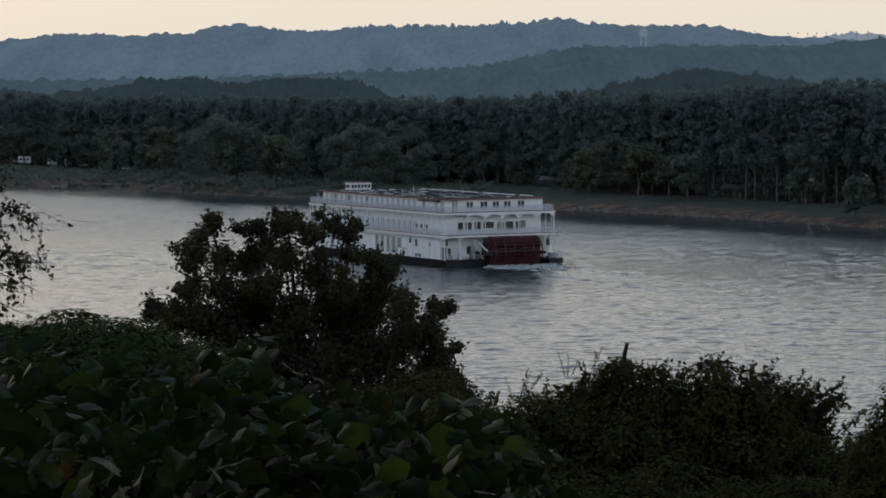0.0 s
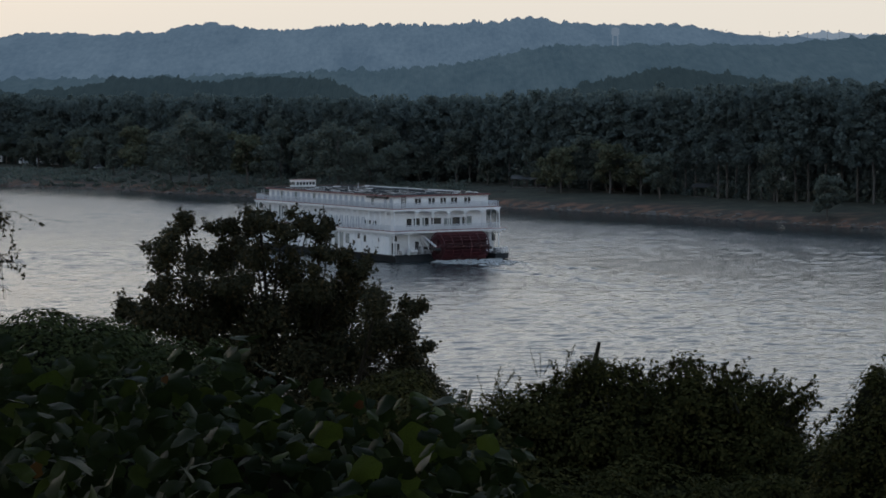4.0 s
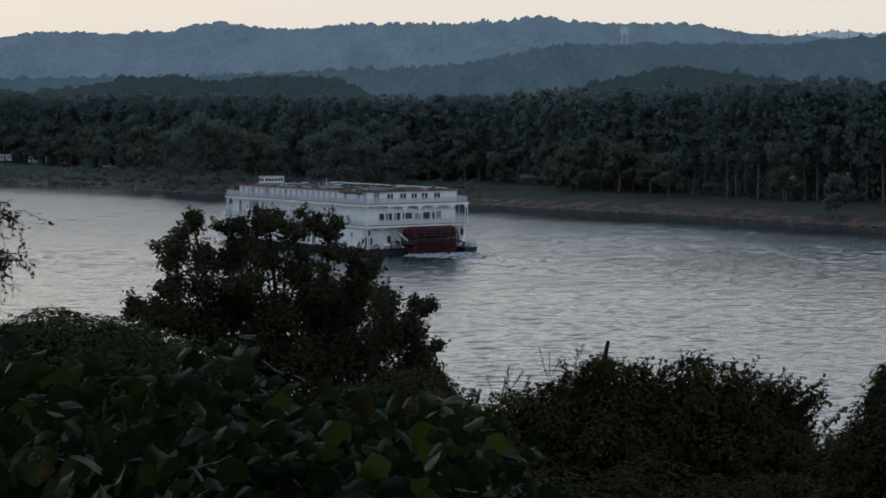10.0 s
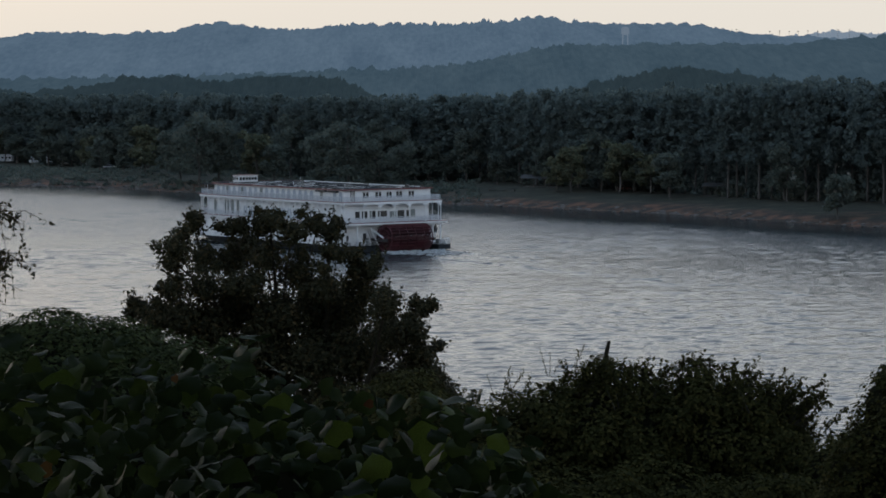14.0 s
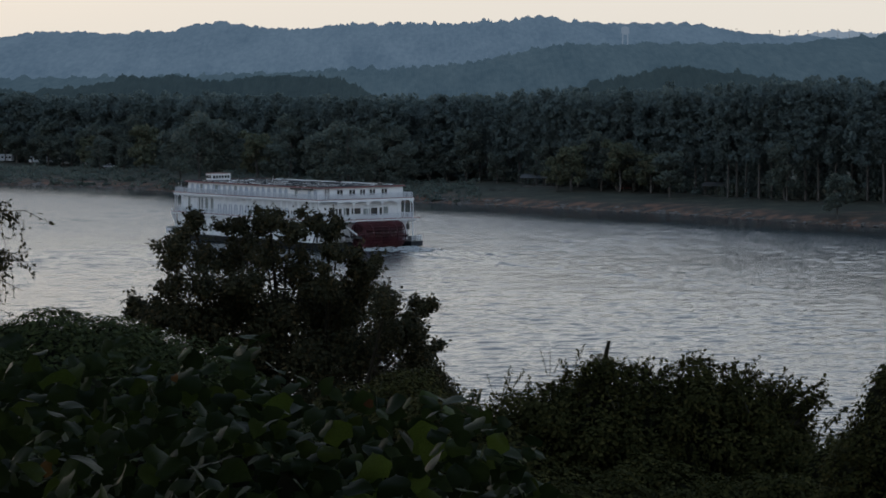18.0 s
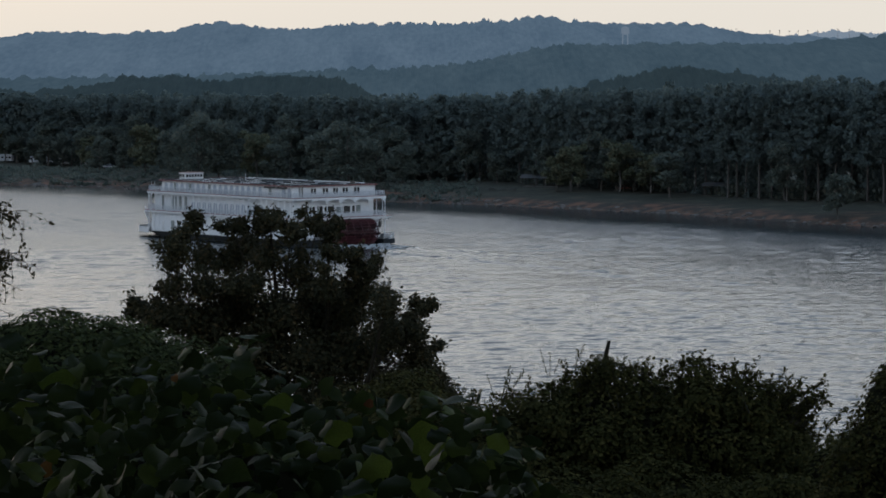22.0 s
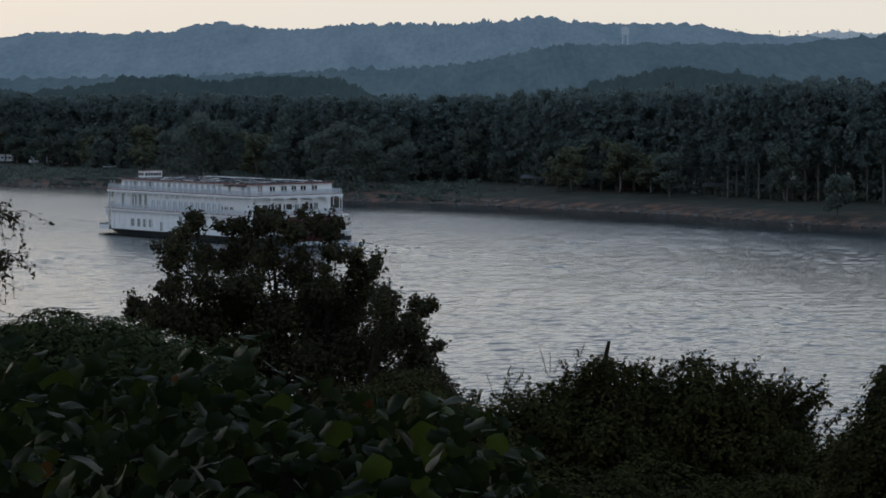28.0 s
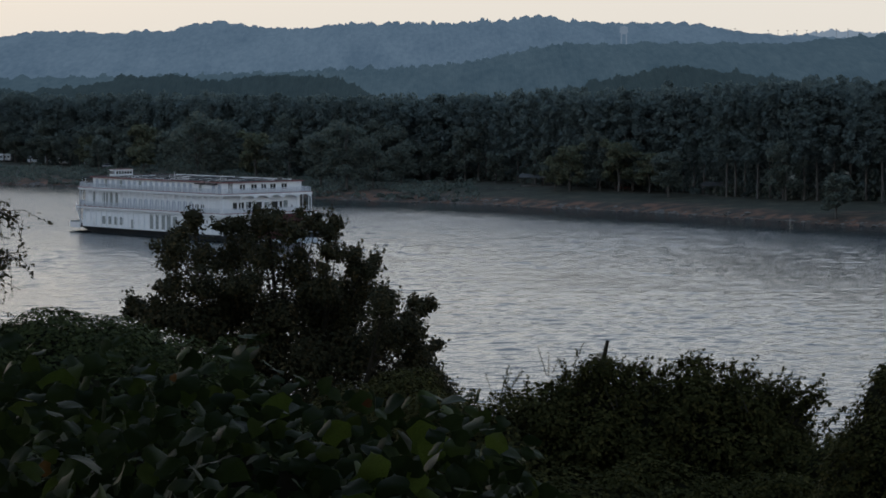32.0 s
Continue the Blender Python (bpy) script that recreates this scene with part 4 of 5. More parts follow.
part("service_ladder", rods(((0.05, 10.2, Z3), (0.05, 10.2, ZR + 0.3), 0.06), ((0.05, 9.3, Z3), (0.05, 9.3, ZR + 0.3), 0.06),
                            *[((0.05, 9.3, Z3 + 0.3 * k), (0.05, 10.2, Z3 + 0.3 * k), 0.05) for k in range(1, 9)]), DARK, boat)
# posts under the galleries, working gear at the stern of the main deck
for x, y in ((-0.6, -11.3), (-0.6, 12.3), (-0.6, 9.0), (-0.6, -9.4)):
    post = part("deck_post", rods(((x, y, Z1 - 0.1), (x, y, Z2 - 0.4), 0.13)), WHITE, boat)
    part("bracket", prism([(x - 0.05, y - 0.75), (x + 0.05, y - 0.75), (x + 0.05, y + 0.75), (x - 0.05, y + 0.75)], Z2 - 0.75, Z2 - 0.42), WHITE, post)
# flat dark panels on the closed bulkhead stand in for shade inside doorways
for y0, y1, z1 in ((11.9, 11.1, 3.6), (10.7, 10.2, 3.4), (6.7, 5.9, 3.7)):
    part("doorway", boxes((0.83, y1, Z1 + 0.1, 0.92, y0, z1)), DARK, boat, "dark panel painted as the shade of an open doorway")
for y in (12.3, 11.3, 10.2, 7.9, 5.9):
    part("stanchion", rods(((-0.55, y, Z1 - 0.02), (-0.55, y, Z1 + 1.05), 0.05)), OFFWHITE, boat)
part("chain_rail", rods(((-0.55, 5.9, Z1 + 1.0), (-0.55, 12.3, Z1 + 1.0), 0.035), ((-0.55, 5.9, Z1 + 0.55), (-0.55, 12.3, Z1 + 0.55), 0.025)), OFFWHITE, boat)
part("hanging_gear", boxes((-0.5, 11.5, Z2 - 1.9, -0.1, 12.2, Z2 - 1.0), (-0.4, 11.7, Z2 - 1.0, -0.2, 11.9, Z2 - 0.43), bevel=0.05), DARK, boat, "dark gear hung under the gallery")
part("hanging_gear", boxes((-0.5, -10.6, Z2 - 2.4, -0.1, -10.0, Z2 - 1.2), (-0.4, -10.4, Z2 - 1.2, -0.2, -10.2, Z2 - 0.43), bevel=0.05), DARK, boat, "dark gear hung under the gallery")
for y, h, d_ in ((7.0, 0.8, 0.3), (6.2, 1.5, 0.2), (10.6, 0.7, 0.3), (5.2, 0.6, 0.3)):
    part("deck_crate", boxes((-0.3, y - d_, Z1 - 0.01, 0.4, y + d_, Z1 + h), bevel=0.03), GREY, boat)
part("gear_beam", rods(((-0.5, 5.9, 4.9), (-1.2, 4.4, Z1), 0.1)), OFFWHITE, boat, "slanting white beam by the wheel")
part("gear_beam", rods(((-0.4, 6.4, 4.4), (-0.6, 5.4, Z1), 0.08)), GREY, boat, "slanting grey stay by the wheel")
winch = part("deck_winch", boxes((-0.5, 7.1, Z1, 0.6, 8.7, 2.2), (-0.2, 7.5, 2.2, 0.4, 8.5, 2.75), bevel=0.08), OFFWHITE, boat, "white engine casing on the stern deck")
part("drum", rods(((-0.55, 7.2, 1.95), (-0.55, 8.6, 1.95), 0.3), n=12), OFFWHITE, winch)
part("stern_bulkhead", boxes((0.9, -11.2, Z1, 1.18, 12.0, Z2 - 0.45)), OFFWHITE, boat, "weathered white bulkhead behind the wheel")
for y in (4.6, -7.0):
    part("pitman_arm", rods(((1.1, y, 4.6), (-3.1, y, 2.9), 0.2, 0.16)), OFFWHITE, boat, "white driving arm")
    part("wheel_beam", boxes((-4.6, y - 0.2, 2.2, 1.0, y + 0.2, 2.7)), DARK, boat)

# the wheel, turning about its axle
WX, WZ, WR, WH = -2.6, 2.8, 2.8, 4.9
wheel = part("paddle_wheel", rods(((0, -6.4, 0), (0, 6.0, 0), 0.22), n=12), RED, boat, "red stern paddle wheel", pose(WX, -1.1, WZ))
ring = bmesh.new()
for r0, r1 in ((WR - 0.35, WR - 0.15), (WR * 0.55, WR * 0.55 + 0.14)):
    for k in range(24):
        a, b = k * math.pi / 12, (k + 1) * math.pi / 12
        vs = [ring.verts.new((r * math.cos(t), y, r * math.sin(t))) for y in (-0.05, 0.05) for r, t in ((r0, a), (r1, a), (r1, b), (r0, b))]
        ring.faces.new(vs[:4]), ring.faces.new(vs[4:][::-1])
        ring.faces.new((vs[1], vs[2], vs[6], vs[5])), ring.faces.new((vs[0], vs[4], vs[7], vs[3]))
for k in range(14):
    a = k * 2 * math.pi / 14
    rod(ring, (0, 0, 0), (WR * math.cos(a), 0, WR * math.sin(a)), 0.06, 0.06, 5)
RING = from_bm("wheel_ring", ring, RED)
for y in (-5.0, -3.0, -1.0, 1.0, 3.0, 5.0):
    part("wheel_ring", RING, None, wheel, "", pose(0, y, 0))
BUCKET = from_bm("bucket", boxes((-0.04, -WH, WR - 1.35, 0.04, WH, WR)), RED)
for k in range(26):
    part("bucket", BUCKET, None, wheel, "", pose(0, 0, 0, 0, k * 360 / 26 + 90, 0))

# pilothouse and clutter on the roof
pilot = part("pilothouse", prism([(49.5, 0.3), (51.7, 0.3), (52.2, 1.1), (52.2, 4.3), (51.7, 5.1), (49.5, 5.1)], ZR + 0.04, 13.75), WHITE, boat, "low white pilothouse with dark windows")
part("pilothouse_roof", prism([(49.4, 0.2), (51.75, 0.2), (52.3, 1.05), (52.3, 4.35), (51.75, 5.2), (49.4, 5.2)], 13.75, 13.86), WHITE, pilot)
part("roof_rim", prism([(49.33, 0.14), (51.8, 0.14), (52.36, 1.0), (52.36, 4.4), (51.8, 5.26), (49.33, 5.26)], 13.86, 13.93), TRIM, pilot, "dark red roof rim")
for k in range(6):
    y = 0.85 + k * 0.74
    part("window", boxes((49.42, y - 0.24, 12.85, 49.54, y + 0.24, 13.5)), GLASS, pilot)
for k in range(3):
    part("window", boxes((49.75 + k * 0.68, 5.04, 12.85, 50.2 + k * 0.68, 5.15, 13.5)), GLASS, pilot)
rng = np.random.default_rng(31)
for k in range(10):
    y = -8.8 + 2.15 * k
    x = 2 + 6 * rng.random()
    while x < 46:
        ln = 2.5 + 7 * rng.random()
        part("roof_pipe", boxes((x, y - 0.04, ZR + 0.05, min(x + ln, 48), y + 0.04, ZR + 0.10)), (OFFWHITE, GREY)[int(rng.random() * 2)], boat)
        x += ln + 3 + 9 * rng.random()
for k in range(64):
    x, y = 3 + 43 * rng.random(), -9.0 + 20.5 * rng.random()
    a, b, h = 0.8 + 2.6 * rng.random(), 0.2 + 0.5 * rng.random(), 0.07 + 0.10 * rng.random()
    part("roof_unit", boxes((x, y, ZR + 0.04, x + a, y + b, ZR + h), bevel=0.02), (DARK, OFFWHITE, GREY, DARK, BARK)[k % 5], boat)
for x0, x1, y in ((4, 22, -9.6), (24, 46, -9.4)):
    part("roof_coaming", boxes((x0, y - 0.06, ZR + 0.04, x1, y + 0.06, ZR + 0.2)), WHITE, boat, "white raised roof edge")
for x, y, h in ((38, -3, 1.3), (30, 4, 0.8), (14, 2, 0.6), (24, -6, 0.7)):
    bm = rods(((x, y, ZR), (x, y, ZR + h), 0.05, 0.03))
    part("antenna", bm, WHITE, boat)
for x in (2.6, 4.4, 7.0, 8.8):
    part("roof_fan", rods(((x, 11.2, ZR), (x, 11.2, ZR + 0.35), 0.5, 0.5), n=12), DARK, boat)
for x0, x1 in ((2.0, 5.2), (6.2, 9.4)):
    part("side_awning", boxes((x0, 11.72, ZR - 0.55, x1, 12.4, ZR - 0.22), bevel=0.04), DARK, boat, "dark folded awning under the roof edge")
part("roof_fan", rods(((1.6, -4.6, ZR), (1.6, -4.6, ZR + 0.7), 0.6, 0.5), n=12), DARK, boat)

# churned water and foam at the wheel, and the train of waves behind: they keep up with the boat
foam = thing("stern_foam", "white churned foam under the paddle wheel", "foam")
FLAKES = []
for k in range(5):
    bm = bmesh.new()
    q = bmesh.ops.create_icosphere(bm, subdivisions=2, radius=1.0)
    for v in q["verts"]:
        v.co *= 1 + 0.38 * rng.normal()
    FLAKES.append(from_bm("foam_patch", bm, FOAM))
for k in range(150):
    x, y = -4.6 - 13.0 * rng.random() ** 1.8, -8.5 + 14.0 * rng.random()
    r = (0.18 + 0.42 * rng.random()) * (1.0 if x > -9 else 0.7)
    part("foam_patch", FLAKES[k % 5], None, foam, "", Matrix.LocRotScale((x, y, 0.06), Euler((0, 0, rng.random() * 6.28)), (r * 2.2, r * 1.3, 0.10 + 0.22 * rng.random() * (1 if x > -8 else 0.35))))
for k in range(10):
    bm = bmesh.new()
    s = bmesh.ops.create_icosphere(bm, subdivisions=2, radius=1.0)
    for v in s["verts"]:
        v.co *= 1 + 0.3 * rng.normal()
    part("foam_patch", bm, FOAM, foam, "", Matrix.LocRotScale((48 + 7 * rng.random(), 9.2 + 1.5 * rng.random(), 0.02), None, (0.7, 0.3, 0.1)))


def wake_height(x, y):
    """Behind the stern: the river's own ripples, short steep chop in a widening lane, and slanting waves along its edges."""
    d = -x
    half = 8 + 0.085 * d
    c, n = math.cos(radians(125)), math.sin(radians(125))
    ripple = wave_height(x * c - y * n, x * n + y * c + 540, np.full_like(x, 0.7))
    lane = smooth(1.05, 0.6, np.abs(y) / half) * smooth(3, 14, d) * smooth(230, 120, d)
    chop = 0.5 * np.sin(x * 1.9 + 2.5 * np.sin(y * 0.33) + 0.9 * y) + 0.3 * np.sin(x * 1.1 - 1.3 * y + 1.5 * np.sin(x * 0.31)) + 0.5 * np.sin(2.6 * x + 1.9 * y + 2 * np.sin(0.5 * y)) + 0.4 * np.sin(1.2 * x + 2.9 * y + 2 * np.sin(0.37 * x))
    arms = np.exp(-((np.abs(y) - 0.75 * half) / (2.0 + 0.015 * d)) ** 2) * np.sin(1.25 * d + 0.9 * np.abs(y) + 1.5 * np.sin(0.21 * d)) * smooth(4, 12, d) * smooth(230, 100, d)
    fade = np.exp(-d / 130.0)
    edge = smooth(1.5, 1.1, np.abs(y) / half) * smooth(0, 8, d) * smooth(236, 150, d)
    return -0.7 + 0.74 * edge + ripple + 0.09 * chop * lane * fade + 0.16 * arms * fade


wake = tagged(new("wake", grid_mesh("wake", np.linspace(-240, -2, 560), np.linspace(-44, 44, 190), wake_height, WAKE)), "lane of choppy wake waves behind the steamer", "wake", kind="stuff")


# ---- small things on the far bank ----
def gable(bm, x0, y0, x1, y1, z, rise, over):
    xs_, ym = (x0 - over, x1 + over), (y0 + y1) / 2
    v = [bm.verts.new(p) for x in xs_ for p in ((x, y0 - over, z), (x, ym, z + rise), (x, y1 + over, z), (x, y1 + over, z - 0.15), (x, ym, z + rise - 0.18), (x, y0 - over, z - 0.15))]
    for i in range(6):
        j = (i + 1) % 6
        bm.faces.new((v[i], v[j], v[6 + j], v[6 + i]))
    bm.faces.new(v[:6][::-1]), bm.faces.new(v[6:])


def shelter(x, y, w, d, h, turn, label):
    t = thing("picnic_shelter", label, "shelter", pose(x, y, float(land(x, y)), 0, 0, turn), "shelters on the bank")
    bm = bmesh.new()
    gable(bm, -w / 2, -d / 2, w / 2, d / 2, h, 0.9, 0.5)
    part("roof", bm, TIN, t, "pale metal roof")
    k = max(3, int(w / 2.6))
    for i in range(k):
        for s in (-1, 1):
            px = -w / 2 + 0.2 + i * (w - 0.4) / (k - 1)
            part("post", boxes((px - 0.1, s * d / 2 - 0.1, -0.2, px + 0.1, s * d / 2 + 0.1, h)), BARK, t)
    part("floor_slab", boxes((-w / 2, -d / 2, -0.3, w / 2, d / 2, 0.08)), ROCK, t)
    for i in range(2):
        cx_ = (-0.25 + 0.5 * i) * w
        part("table", boxes((cx_ - 0.9, -0.4, 0.7, cx_ + 0.9, 0.4, 0.78), (cx_ - 0.7, -0.06, 0.08, cx_ - 0.6, 0.06, 0.72), (cx_ + 0.6, -0.06, 0.08, cx_ + 0.7, 0.06, 0.72)), BARK, t)
        part("bench", boxes((cx_ - 0.9, 0.65, 0.42, cx_ + 0.9, 0.9, 0.48), (cx_ - 0.7, 0.7, 0.08, cx_ - 0.6, 0.85, 0.44), (cx_ + 0.6, 0.7, 0.08, cx_ + 0.7, 0.85, 0.44)), BARK, t)


def trailer(x, y, length, h, turn, mat_, label):
    t = thing("travel_trailer", label, "camper", pose(x, y, float(land(x, y)), 0, 0, turn), "campers under the trees")
    part("body", boxes((-length / 2, -1.2, 0.55, length / 2, 1.2, 0.5 + h), bevel=0.22), mat_, t)
    part("stripe", boxes((-length / 2 + 0.3, -1.215, 1.1, length / 2 - 0.3, -1.2, 1.35)), BLUEGREY, t)
    for k in range(3):
        part("window", boxes((-length * 0.36 + k * length * 0.28, -1.225, 1.6, -length * 0.36 + k * length * 0.28 + 0.9, -1.19, 2.25)), GLASS, t)
    part("door", boxes((length * 0.28, -1.222, 0.6, length * 0.28 + 0.7, -1.19, 2.4)), OFFWHITE, t)
    for s in (-0.45, 0.45):
        for yy in (-1.05, 1.05):
            wv = part("wheel", rods(((s, yy - 0.12, 0.36), (s, yy + 0.12, 0.36), 0.36), n=14), DARK, t)
    part("drawbar", rods(((length / 2, -0.5, 0.6), (length / 2 + 1.1, 0, 0.5), 0.06), ((length / 2, 0.5, 0.6), (length / 2 + 1.1, 0, 0.5), 0.06)), DARK, t)
    part("jack", rods(((length / 2 + 0.9, 0, 0), (length / 2 + 0.9, 0, 0.7), 0.05)), DARK, t)


def car(x, y, turn, mat_, label):
    t = thing("parked_car", label, "car", pose(x, y, float(land(x, y)), 0, 0, turn), "cars on the bank")
    part("body", boxes((-2.2, -0.88, 0.35, 2.2, 0.88, 0.95), bevel=0.14), mat_, t)
    part("cabin", boxes((-1.4, -0.78, 0.93, 0.9, 0.78, 1.48), bevel=0.16), GLASS, t)
    part("car_roof", boxes((-1.15, -0.7, 1.46, 0.65, 0.7, 1.54), bevel=0.03), mat_, t)
    for sx_ in (-1.35, 1.35):
        for sy_ in (-0.8, 0.8):
            part("wheel", rods(((sx_, sy_ - 0.1, 0.33), (sx_, sy_ + 0.1, 0.33), 0.33), n=14), DARK, t)


shelter(28.5, 790, 10.5, 6, 2.6, -12, "open picnic shelter with a pale metal roof on posts")
shelter(75.5, 742, 8, 5, 2.7, -30, "open picnic shelter under the pines")
for x, y, ln, h, tn, mt, lb in ((-166, 1052, 6.5, 2.6, -8, CAMPER, "white travel trailer parked under the trees"), (-160, 1066, 7.5, 2.9, 4, CAMPER, "tall white travel trailer among the trees"),
                                (-153, 1040, 6, 2.3, -15, RAILING, "pale blue travel trailer on the bank"), (-146, 1036, 7, 2.6, 6, RAILING, "pale blue camper beside the trees"),
                                (-139.5, 1026, 6.0, 2.8, -6, CAMPER, "bright white travel trailer on the bank"), (-136, 1042, 3.2, 3.6, 80, CAMPER, "tall white camper seen end on"),
                                (-131.5, 1018, 2.6, 2.9, 85, CAMPER, "narrow white camper seen end on"), (-171, 1062, 6, 2.5, 0, CAMPER, "white travel trailer parked under the trees")):
    trailer(x, y - 13, min(ln, 5.2), h, tn, mt, lb)
car(-119.5, 978, 20, GREY, "small grey car parked on the bank")
car(51, 770, 10, TRIM, "dark red car parked under the trees")
car(-88, 930, -10, GREY, "grey car parked under the trees")
for x, y, tn in ((17.2, 778, 10), (19.6, 776, -20), (14.0, 782, 40)):
    t = thing("picnic_table", "weathered grey picnic table on the grass", "table", pose(x, y, float(land(x, y)), 0, 0, tn), "tables on the bank")
    part("tabletop", boxes((-1.0, -0.4, 0.72, 1.0, 0.4, 0.78)), TIN, t)
    for s in (-1, 1):
        part("bench", boxes((-1.0, s * 0.7 - 0.14, 0.42, 1.0, s * 0.7 + 0.14, 0.47)), TIN, t)
        part("leg", rods(((s * 0.7, -0.75, 0), (s * 0.7, 0.3, 0.74), 0.05), ((s * 0.7, 0.75, 0), (s * 0.7, -0.3, 0.74), 0.05), ((s * 0.7, -0.75, 0.42), (s * 0.7, 0.75, 0.42), 0.04)), BARK, t)
# glowing ball on an added pole stands in for a glint off the shelter roof
t = thing("roof_glint_lamp", "small glowing ball on a pole standing in for a roof glint", "street lamp", pose(77.0, 748, float(land(77.0, 748))))
GLOW = surface("roof_glint_glow", (0.8, 0.85, 0.9), (0.9, 0.9, 0.9))
GLOW.node_tree.nodes["Principled BSDF"].inputs["Emission Color"].default_value = (0.8, 0.95, 1.0, 1)
GLOW.node_tree.nodes["Principled BSDF"].inputs["Emission Strength"].default_value = 0.2
part("pole", rods(((0, 0, -0.2), (0, 0, 5.0), 0.07)), DARK, t)
bm = bmesh.new()
bmesh.ops.create_icosphere(bm, subdivisions=2, radius=0.11, matrix=Matrix.Translation((0, -0.2, 5.0)))
part("lamp_head", bm, GLOW, t)

# stones along the waterline
rng = np.random.default_rng(91)
vs, fs = [], []
bm = bmesh.new()
bmesh.ops.create_icosphere(bm, subdivisions=1, radius=1.0)
ico = np.array([v.co[:] for v in bm.verts])
icf = [[v.index for v in f.verts] for f in bm.faces]
bm.free()
for _ in range(700):
    x = -230 + 380 * rng.random()
    y = float(shore(x)) - 1 + 9 * rng.random() ** 1.5
    r = 0.2 + 0.5 * rng.random() ** 2
    k = len(vs)
    vs.extend((ico * (1 + 0.25 * rng.normal(size=ico.shape)) * r * np.array([1.4, 1, 0.7]) + np.array([x, y, float(land(x, y)) + 0.1])).tolist())
    fs.extend([[k + i for i in f] for f in icf])
tagged(new("shore_stones", mesh_of("shore_stones", vs, fs, ROCK)), "grey stones scattered along the waterline", "stones", kind="stuff")

# masts and a water tower on the hills
for k, (x, z) in enumerate(((460, 122), (474, 120.5), (482, 121.5), (537, 118.5), (553, 119), (569, 118), (584, 118.5), (600, 119), (616, 118.5), (649, 121), (668, 121))):
    t = thing("light_mast", "tall thin light mast on the horizon hill", "light mast", pose(x, 4500, 96), "masts on the hill")
    part("pole", rods(((0, 0, 0), (0, 0, z - 96), 0.35, 0.22), n=6), DARK, t)
    part("lamp_head", boxes((-1.4, -0.6, z - 96, 1.4, 0.6, z - 95.1)), DARK, t)
t = thing("water_tower", "pale water tower on the wooded hill", "water tower", pose(233, 3500, 70))
# the tower's haze is painted as a glow as well
HAZEGREY = distance("tower_haze", (0.12, 0.16, 0.21), (0.14, 0.18, 0.23), 0.1, 1.0)
part("tank", rods(((0, 0, 27), (0, 0, 34), 5.2, 5.2), ((0, 0, 34), (0, 0, 36), 5.2, 1.0), ((0, 0, 25), (0, 0, 27), 2.5, 5.2), n=16), HAZEGREY, t)
for a in range(4):
    part("leg", rods(((5 * math.cos(a * 1.571 + 0.6), 5 * math.sin(a * 1.571 + 0.6), 0), (4.4 * math.cos(a * 1.571 + 0.6), 4.4 * math.sin(a * 1.571 + 0.6), 27), 0.5), n=6), HAZEGREY, t)


# ---- the bluff in the foreground ----
def bush(name, label, category, lumps, per, size, shape, material, seed, tilt=0.7, inner=0.72, low=-0.4, core=0.8):
    """A leafy mass: stems, a near-black core under each lump as painted shade, and leaves over all of it."""
    rng = np.random.default_rng(seed)
    root = thing(name, label, category)
    cen, rad, num = [], [], []
    bm = bmesh.new()
    for (cx, cy, cz, rx, ry, rz) in lumps:
        n = int(per * (rx * rz + rx * ry) * 0.5)
        cen.append((cx, cy, cz)), rad.append((rx, ry, rz)), num.append(int(n * 0.5))
        for _ in range(9):
            d = rng.normal(size=3)
            d[1], d[2] = -abs(d[1]), abs(d[2]) - 0.4
            d /= np.linalg.norm(d)
            k = 0.22 + 0.2 * rng.random()
            cen.append((cx + d[0] * rx * 0.82, cy + d[1] * ry * 0.82, cz + d[2] * rz * 0.82))
            rad.append((rx * k * 1.2, ry * k * 1.2, rz * k)), num.append(int(n * 0.075))
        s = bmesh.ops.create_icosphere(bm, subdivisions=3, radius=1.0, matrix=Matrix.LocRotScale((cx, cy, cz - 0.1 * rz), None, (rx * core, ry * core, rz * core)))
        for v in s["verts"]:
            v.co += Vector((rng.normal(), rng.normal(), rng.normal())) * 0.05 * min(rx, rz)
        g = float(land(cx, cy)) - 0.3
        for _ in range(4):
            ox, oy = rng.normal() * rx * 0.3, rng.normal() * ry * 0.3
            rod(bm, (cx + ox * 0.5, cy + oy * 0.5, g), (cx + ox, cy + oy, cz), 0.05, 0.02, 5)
    tagged(part("undergrowth", bm, GAP_SHADE, root, "near-black cores painted as shade between leaves, with stems"), kind="stuff")
    p, o = outward(rng, cen, rad, num, inner, low)
    me = leaves("foliage", p, size * (0.6 + 0.7 * rng.random(len(p))), shape, material, tilt * 0.5, rng, o * 1.5)
    tagged(part("foliage", me, None, root), kind="stuff")
    return root, rng


def sprig(root, base, tip, n, size, material, rng, name="sprig", droop=0.0, shape=BLADE, thick=0.010):
    """A shoot with leaves set along it on both sides."""
    a, b = Vector(base), Vector(tip)
    bm = bmesh.new()
    pts = [a.lerp(b, i / 4) + Vector((0, 0, -droop * (i / 4) ** 2 + 0.0)) for i in range(5)]
    for i in range(4):
        rod(bm, pts[i], pts[i + 1], thick * (1 - 0.18 * i), thick * (1 - 0.18 * (i + 1)), 4)
    st = part(name, bm, STEM, root)
    t = np.linspace(0.15, 1, n)
    c = np.array([pts[min(3, int(k * 4))].lerp(pts[min(3, int(k * 4)) + 1], min(1, k * 4 - min(3, int(k * 4)))) for k in t])
    c += rng.normal(size=c.shape) * size * 0.35
    tagged(part("foliage", leaves("sprig_leaves", c, size * (0.6 + 0.6 * rng.random(n)), shape, material, 1.0, rng), None, st), kind="stuff")


